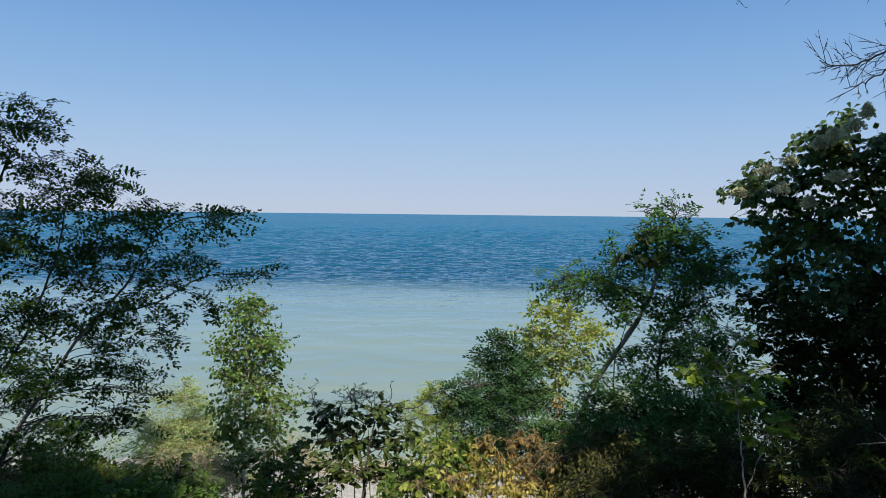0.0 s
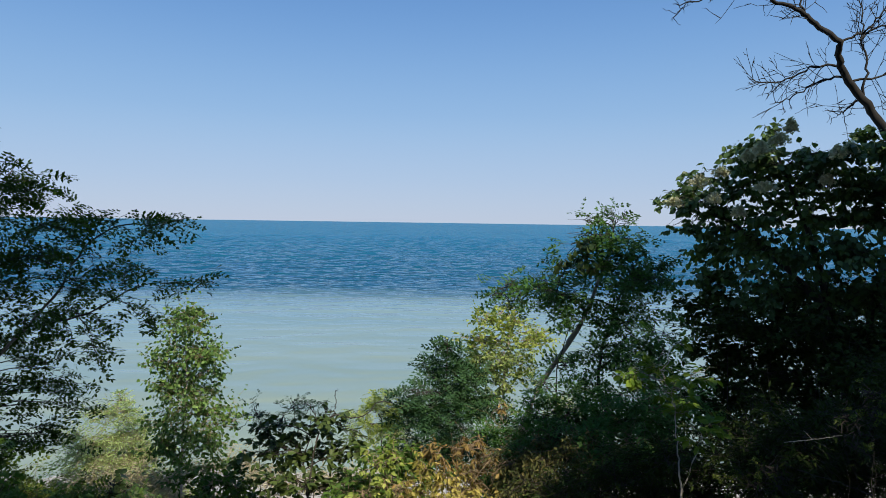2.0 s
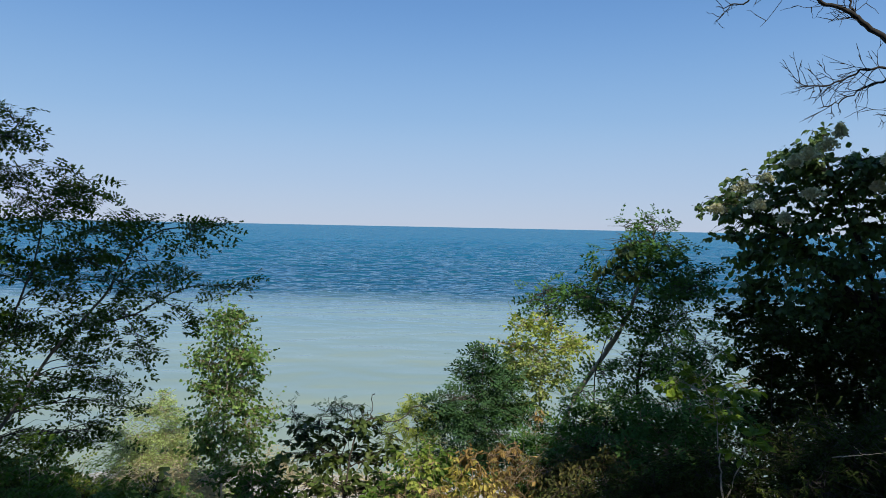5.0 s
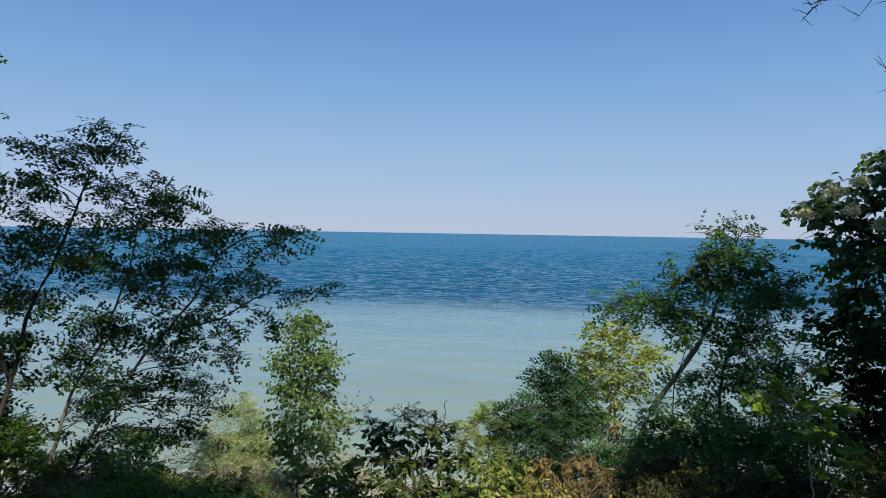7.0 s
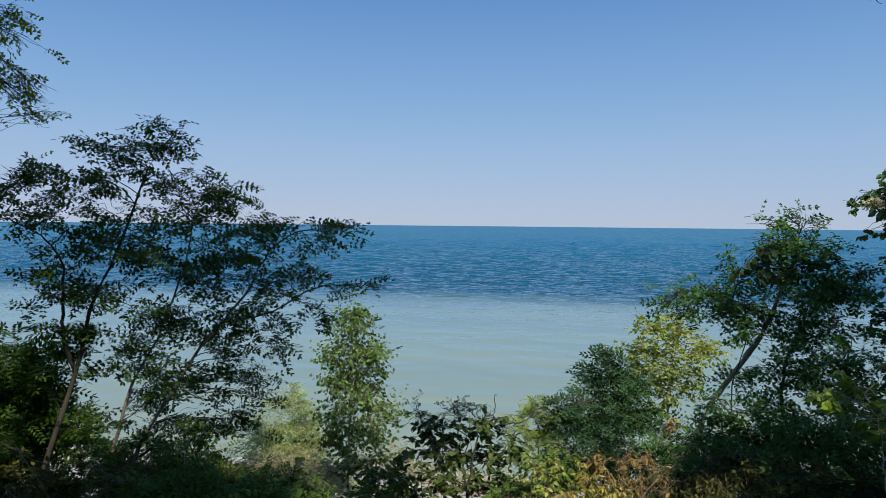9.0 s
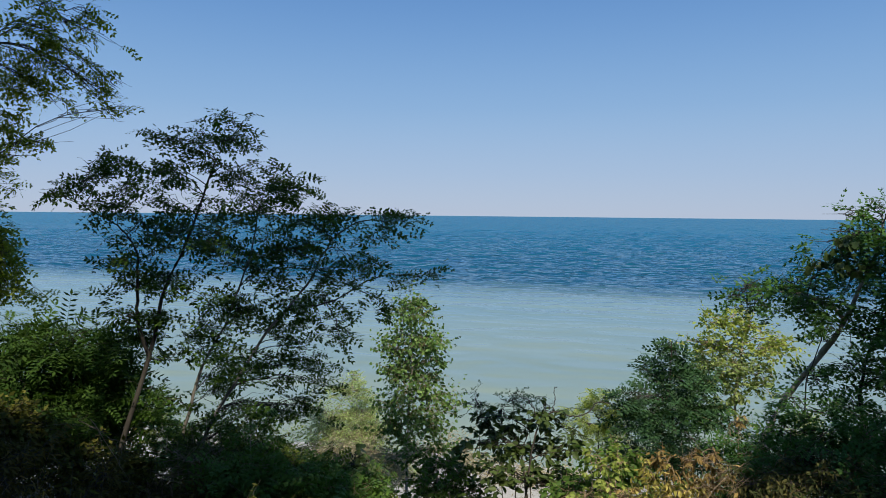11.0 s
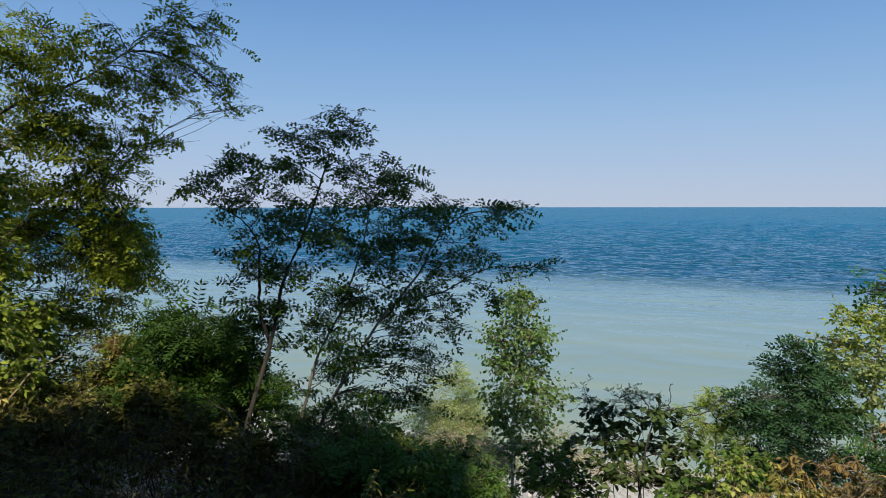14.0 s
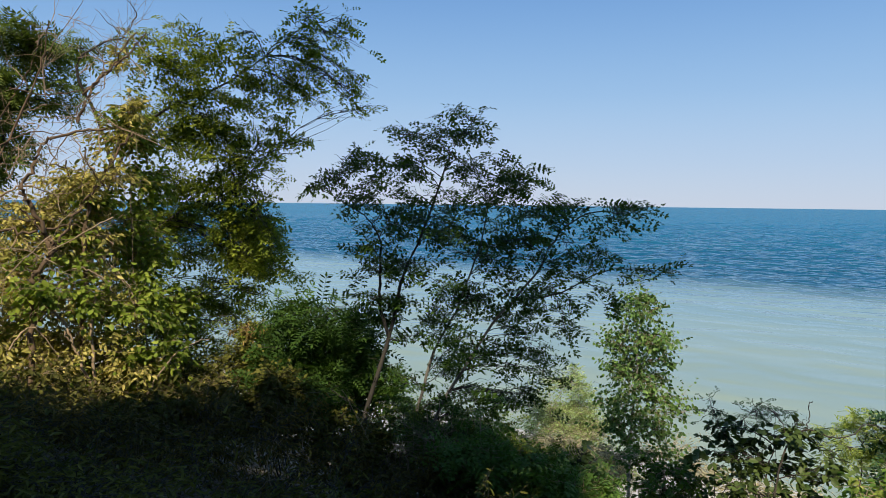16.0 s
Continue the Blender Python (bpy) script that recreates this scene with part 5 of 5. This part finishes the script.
def canes(name, label, boxes, count, radius, mat, seed, length=(0.6, 1.8)):
    """Bare arching canes and dead twigs, forked and tangled, that stand in the given regions (centre and half sizes)."""
    rng = np.random.default_rng(seed)
    first = boxes[0]
    ob = thing(name, (first[0], first[1], ground_height(first[0], first[1])), label, "dead branches")
    fine = []
    for i in range(count):
        x, y, z, rx, rz = boxes[i % len(boxes)]
        p = np.array((x, y, z)) + rng.uniform(-1, 1, 3) * (rx, rx * 0.6, rz)
        long = rng.uniform(*length)
        d = unit(np.array((rng.normal(0, 0.8), rng.normal(0, 0.4), rng.normal(0.5, 0.6))))
        t = np.linspace(0, 1, 10)[:, None]
        bend = rng.normal(0, 0.35, 3) - np.array((0, 0, 0.3))
        line = p + d * t * long + bend * t * t * long * 0.7 + np.cumsum(rng.normal(0, 0.012, (10, 3)), 0) - d * long / 2
        r = radius * rng.uniform(0.45, 1.5)
        v, q = tubes([line], [np.linspace(1, 0.4, 10) * r], 5)
        part("cane", mesh_from("cane", v, q, mat, True), ob)
        for k in rng.integers(2, 9, 4):
            g = unit(d + rng.normal(0, 0.7, 3))
            fine.append(line[k] + g * np.linspace(0, 1, 6)[:, None] * rng.uniform(0.15, 0.5) + np.cumsum(rng.normal(0, 0.008, (6, 3)), 0))
    fine = np.array(fine)
    v, q = tubes(fine, np.linspace(0.4, 0.2, 6)[None].repeat(len(fine), 0) * radius, 4)
    tagged(part("twig_spray", mesh_from("twig_spray", v, q, mat, True), ob), kind="stuff")


thicket("undergrowth", "dark weeds at the rim of the bluff", "undergrowth",
        [(-4.46, 1.62, 8.10, 0.52, 0.26), (-4.11, 1.89, 8.09, 0.50, 0.25), (-3.87, 2.23, 8.02, 0.49, 0.25), (-3.48, 2.50, 8.01, 0.48, 0.24), (-3.40, 3.08, 7.79, 0.52, 0.26), (-2.61, 2.97, 8.03, 0.45, 0.22), (-2.43, 3.56, 7.79, 0.49, 0.21), (-4.13, 1.36, 8.52, 0.35, 0.27), (-4.47, 1.54, 8.70, 0.37, 0.25), (-4.26, 1.84, 8.28, 0.37, 0.17), (-3.73, 1.89, 8.36, 0.34, 0.13), (-4.00, 1.51, 8.53, 0.34, 0.17)], LANCE, LEAF_OLIVE, BARK_DARK, 14000, 0.066, 47, droop=0.3)

canes("dead_canes", "tangle of dead tan canes in the sunlit thicket", [(-8.25, 3.82, 10.15, 0.54, 0.70), (-8.23, 3.78, 9.17, 0.54, 0.62), (-8.16, 4.34, 9.34, 0.63, 0.63), (-8.25, 3.96, 8.47, 0.71, 0.40), (-8.31, 4.61, 8.22, 0.50, 0.50), (-7.99, 4.28, 10.63, 0.47, 0.47)], 84, 0.008, BARK_CANE, 71, (0.3, 0.9))
canes("dead_canes", "fine bare twigs standing above the thicket", [(-8.32, 4.29, 11.99, 0.49, 0.33), (-8.62, 4.03, 11.17, 0.33, 0.66), (-8.14, 4.60, 11.63, 0.41, 0.57), (-8.77, 3.88, 10.49, 0.25, 0.66), (-7.95, 4.86, 12.07, 0.24, 0.33)], 44, 0.006, BARK_CANE, 72, (0.3, 0.8))
thicket("shrub", "green shrubs in the sun behind the locust", "shrub", [(-7.20, 9.24, 6.54, 0.35, 0.32), (-7.16, 9.91, 5.89, 0.44, 0.33), (-7.47, 9.61, 5.59, 0.45, 0.33), (-6.57, 9.60, 5.62, 0.54, 0.32), (-5.79, 9.89, 5.70, 0.53, 0.23), (-5.19, 10.15, 5.70, 0.42, 0.23), (-7.57, 9.30, 6.94, 0.23, 0.30), (-6.29, 9.73, 6.16, 0.32, 0.23)], OVATE, LEAF_POPLAR, BARK_DARK, 5200, 0.075, 53, tilt=1.3)
canes("dead_canes", "dry brown stems at the foot of the locust", [(-3.97, 5.72, 7.33, 0.32, 0.29), (-4.18, 5.61, 7.07, 0.32, 0.26), (-3.66, 5.69, 7.23, 0.31, 0.19)], 60, 0.005, BARK_TAN, 74, (0.2, 0.6))
canes("dead_canes", "grey dry stems below the leaning ash", [(1.35, 6.50, 7.54, 0.43, 0.25), (1.81, 6.96, 7.56, 0.33, 0.23), (1.88, 6.32, 7.44, 0.37, 0.18), (1.02, 6.57, 7.27, 0.25, 0.19)], 26, 0.004, BARK_TAN, 75, (0.2, 0.6))
canes("dead_canes", "grey fallen twigs in the dark undergrowth", [(-5.22, 2.94, 7.95, 0.81, 0.27), (-4.01, 3.65, 7.99, 0.59, 0.20), (-4.35, 4.86, 7.93, 0.35, 0.17), (-4.76, 3.30, 7.80, 0.63, 0.21)], 14, 0.0035, BARK_TAN, 73, (0.3, 0.8))


def stick(name, label, category, lines, radius, mat, seed):
    """A bare branch lying or hanging: one bent main line and its forks."""
    rng = np.random.default_rng(seed)
    ob = thing(name, lines[0][0], label, category)
    for i, pts in enumerate(lines):
        ln = smooth_line(pts, 6 * len(pts), radius * 0.5, rng)
        r = radius * (1 if i == 0 else 0.6)
        v, q = tubes([ln], [np.linspace(1, 0.4, len(ln)) * r * rng.uniform(0.85, 1.15, len(ln))], 7)
        part("stem" if i == 0 else "fork", mesh_from(name, v, q, mat, True), ob)


stick("dead_vine", "twisted bare vine hanging over the large-leaved shrub", "vine",
      [[(-0.94, 8.30, 6.15), (-0.87, 8.58, 6.80), (-0.78, 8.73, 7.20), (-0.62, 8.79, 7.34), (-0.37, 8.80, 7.31), (-0.19, 8.81, 7.34), (-0.02, 8.86, 7.50), (0.17, 8.87, 7.50)],
       [(-0.62, 8.79, 7.34), (-0.59, 8.84, 7.50), (-0.61, 8.87, 7.64), (-0.57, 8.89, 7.68)],
       [(-0.78, 8.73, 7.20), (-0.93, 8.80, 7.47), (-1.04, 8.79, 7.51)]], 0.013, BARK_DARK, 81)
stick("old_vine", "thick twisted vine trunk with forked dark limbs in the thicket", "vine", [[(-7.83, 3.55, 7.82), (-7.99, 3.66, 8.81), (-8.01, 3.70, 9.12), (-7.96, 3.86, 9.37), (-7.99, 3.82, 9.60), (-8.06, 3.70, 9.94), (-8.09, 3.63, 10.08), (-8.05, 3.72, 10.33), (-7.98, 3.83, 10.62), (-7.89, 3.98, 10.72), (-7.67, 4.37, 10.82)], [(-7.96, 3.86, 9.37), (-7.92, 3.97, 9.57), (-7.86, 4.10, 9.83), (-7.79, 4.23, 10.06), (-7.70, 4.38, 10.24)], [(-7.99, 3.82, 9.60), (-7.94, 3.90, 9.44), (-8.03, 3.76, 9.70), (-8.10, 3.62, 9.88)], [(-8.31, 3.37, 9.69), (-8.18, 3.66, 9.62), (-8.07, 3.91, 9.66), (-7.94, 4.16, 9.70)]], 0.034, BARK_VINE, 87)
stick("leaning_tree", "leaning brown trunk wrapped in vines and dead twigs", "tree", [[(-7.84, 4.13, 7.68), (-8.05, 4.29, 9.14), (-8.06, 4.37, 9.96), (-7.97, 4.52, 10.31), (-7.87, 4.66, 10.62), (-7.77, 4.78, 10.81)], [(-8.00, 4.30, 11.23), (-7.84, 4.49, 11.51), (-7.68, 4.68, 11.73), (-7.52, 4.82, 12.00)], [(-7.89, 4.17, 10.88), (-7.77, 4.28, 11.27), (-7.63, 4.44, 11.55), (-7.42, 4.63, 11.95)]], 0.03, BARK_VINE, 88)
stick("dead_vine", "bundle of bent tan vine stems in the thicket", "vine", [[(-7.39, 4.07, 7.64), (-7.59, 3.97, 8.15), (-7.68, 3.92, 8.41), (-7.76, 3.85, 8.66), (-7.84, 3.71, 8.73), (-7.97, 3.44, 8.74)], [(-7.58, 4.00, 8.18), (-7.70, 3.89, 8.42), (-7.76, 3.84, 8.64), (-7.81, 3.75, 8.68)], [(-7.92, 3.38, 8.35), (-7.87, 3.60, 8.57), (-7.69, 3.80, 8.18), (-7.56, 3.85, 7.80)]], 0.02, BARK_CANE, 89)
stick("dead_vine", "broken tan vine stem hooked over the leaves", "vine", [[(-7.46, 4.05, 7.83), (-7.63, 4.13, 8.75), (-7.55, 4.33, 8.95), (-7.67, 4.17, 9.16), (-7.76, 3.99, 9.20)], [(-8.27, 3.47, 10.00), (-8.17, 3.70, 10.14), (-8.02, 4.02, 10.05), (-7.88, 4.28, 10.19)], [(-7.16, 4.49, 7.71), (-7.10, 4.75, 8.07), (-6.98, 4.98, 8.25), (-6.87, 5.16, 8.30)]], 0.018, BARK_CANE, 90)
stick("dead_vine", "thin bare branches arching against the sky", "vine", [[(-8.28, 3.43, 10.32), (-8.15, 3.65, 10.87), (-7.95, 3.84, 11.57), (-7.85, 3.86, 11.96)], [(-8.25, 3.48, 10.56), (-8.10, 3.77, 10.75), (-7.93, 4.12, 10.74), (-7.65, 4.59, 10.88)], [(-8.23, 3.48, 10.81), (-8.12, 3.62, 11.17), (-8.01, 3.75, 11.49), (-7.91, 3.80, 11.83)], [(-8.14, 3.57, 11.21), (-8.01, 3.86, 11.17), (-7.82, 4.20, 11.25), (-7.69, 4.40, 11.35)]], 0.014, BARK_VINE, 91)
thicket("leafy_shoot", "small green shoots in the dark undergrowth", "weed", [(3.49, 4.23, 8.83, 0.04, 0.05), (3.50, 4.21, 8.69, 0.05, 0.07), (3.36, 4.19, 8.53, 0.05, 0.05), (3.37, 4.31, 8.65, 0.07, 0.03), (2.91, 4.45, 8.23, 0.09, 0.03), (2.85, 4.54, 8.09, 0.15, 0.07), (2.97, 4.41, 8.10, 0.13, 0.05)], PIN_FINE, LEAF_GRAPE, BARK_DARK, 260, 0.05, 92, thick=0.005, tilt=1.0)
stick("fallen_branch", "bleached fallen branch in the dark undergrowth", "branch", [[(3.32, 3.95, 8.23), (3.22, 4.04, 8.26), (3.12, 4.12, 8.28), (3.03, 4.19, 8.29), (2.91, 4.28, 8.32)], [(3.07, 4.14, 8.25), (3.04, 4.18, 8.29), (2.98, 4.23, 8.31)]], 0.0042, BARK_LOCUST, 82)
stick("fallen_branch", "thin pale broken branch under the broad-leaved tree", "branch", [[(3.03, 4.48, 8.41), (3.19, 4.39, 8.46), (3.35, 4.30, 8.52)], [(3.19, 4.39, 8.46), (3.17, 4.42, 8.49), (3.15, 4.44, 8.51)]], 0.0035, BARK_GREY, 83)
stick("fallen_branch", "pale broken branch leaning beside the feathery bush", "branch", [[(-5.37, 5.70, 7.79), (-5.22, 5.79, 7.67), (-5.03, 5.91, 7.56)], [(-5.29, 5.75, 7.72), (-5.06, 5.89, 7.60), (-5.01, 5.94, 7.61)]], 0.006, BARK_LOCUST, 84)
plant("burdock_stalk", "dark stalk with round leaves above the slope", "weed", [[(-2.50, 6.26, 6.82), (-2.54, 6.37, 7.08), (-2.55, 6.49, 7.37)]], [[(-2.59, 6.53, 7.32, 0.12, 0.09), (-2.55, 6.36, 7.23, 0.14, 0.09), (-2.47, 6.38, 7.30, 0.08, 0.08)]], ROUND, LEAF_DOGWOOD, BARK_DARK, 44, 0.11, 0.01, seed=85,
      stem_names=("stalk",), singles=LEAF_BROAD_SHRUB, tilt=1.2)
thicket("withered_vine", "small patches of withered orange leaves in the thicket", "vine", [(-7.58, 6.36, 8.14, 0.14, 0.10), (-7.15, 6.50, 7.30, 0.15, 0.07), (-9.13, 4.20, 9.07, 0.17, 0.17), (-8.22, 5.08, 7.38, 0.17, 0.10)], LANCE, LEAF_BROWN, BARK_TAN, 900, 0.08, 86, droop=1.0, tilt=1.5)


def stone_mesh(seed, mat):
    """A beach stone: a squashed, dented ball."""
    bm = bmesh.new()
    bmesh.ops.create_icosphere(bm, subdivisions=2, radius=1)
    for v in bm.verts:
        v.co *= 1 + 0.28 * noise.noise(v.co * 1.3 + Vector((seed, 0, 0)))
        v.co.z *= 0.6
    me = bpy.data.meshes.new("stone")
    bm.to_mesh(me)
    bm.free()
    me.materials.append(mat)
    for p in me.polygons:
        p.use_smooth = True
    return me


STONE = bark_material("pale_stone", (0.30, 0.29, 0.27), (0.55, 0.54, 0.50), 5)
stone_shapes = [stone_mesh(3.7 * i, STONE) for i in range(5)]
stone_rng = random.Random(9)
for i in range(110):
    x, y = stone_rng.uniform(-12, 5), stone_rng.uniform(15, 23.5)
    size = stone_rng.choice([0.06, 0.09, 0.12, 0.2, 0.3])
    ob = new("stone", stone_shapes[i % 5])
    ob.location = (x, y, ground_height(x, y) + size * 0.25)
    ob.rotation_euler = (0, 0, stone_rng.uniform(0, 6.28))
    ob.scale = (size, size * stone_rng.uniform(0.7, 1.2), size)
    tagged(ob, "pale weathered stone on the sandy slope", "stone", "stones above the beach")


# ---- unseen trees added behind the lookout, placed to shade the near slope ----
def shade_tree(x, y, top, width, seed, crown_from=None, leaves=5200):
    rng = np.random.default_rng(seed)
    g = ground_height(x, y)
    deep = top - g - 4 if crown_from is None else top - crown_from - 1.4
    masses = [(x + rng.uniform(-1, 1) * width * 0.6, y + rng.uniform(-1, 1) * width * 0.5, top - 1.4 - rng.uniform(0, 1) * deep, width * 0.42, width * 0.33)
              for _ in range(26)]
    plant("shade_casting_tree", "unseen tree behind the lookout, added to shade the slope", "tree", [[(x, y, g - 0.2), (x + 0.2, y, (g + top) / 2), (x, y + 0.2, top - 1)]],
          [masses], SIMPLE, LEAF_CATALPA, BARK_DARK, leaves, 0.56, 0.22, group="wood behind the lookout", seed=seed, sprays=4)


# spots, heights and leaf counts chosen by what each tree should shade
for i, (x, y, top, width) in enumerate([(-4.2, -4.5, 17.8, 2.7), (1.2, -4.5, 30.8, 2.5), (-2.6, -4.0, 20.2, 1.7), (-1.1, -4.2, 23.4, 1.6), (8.4, -4.5, 28.0, 2.8), (13.6, -4.5, 28.0, 3.0), (-10.0, -5.5, 18.6, 3.0),
                                        (-12.0, -10.5, 20.0, 3.4), (-5.0, -11.0, 20.5, 3.4), (1.5, -11.0, 20.0, 3.6), (8.0, -11.0, 24.0, 3.6), (16.0, -9.0, 24.0, 3.6), (6.5, -2.5, 17.5, 2.6), (11.5, -1.0, 17.5, 2.8)]):
    shade_tree(x, y, top, width, 60 + i, leaves={1: 4000, 3: 2800}.get(i, 5200))
# added high crown that only shades the honey locust's arm and the locust top
shade_tree(-1.9, -4.5, 31.8, 2.0, 90, 27.6)
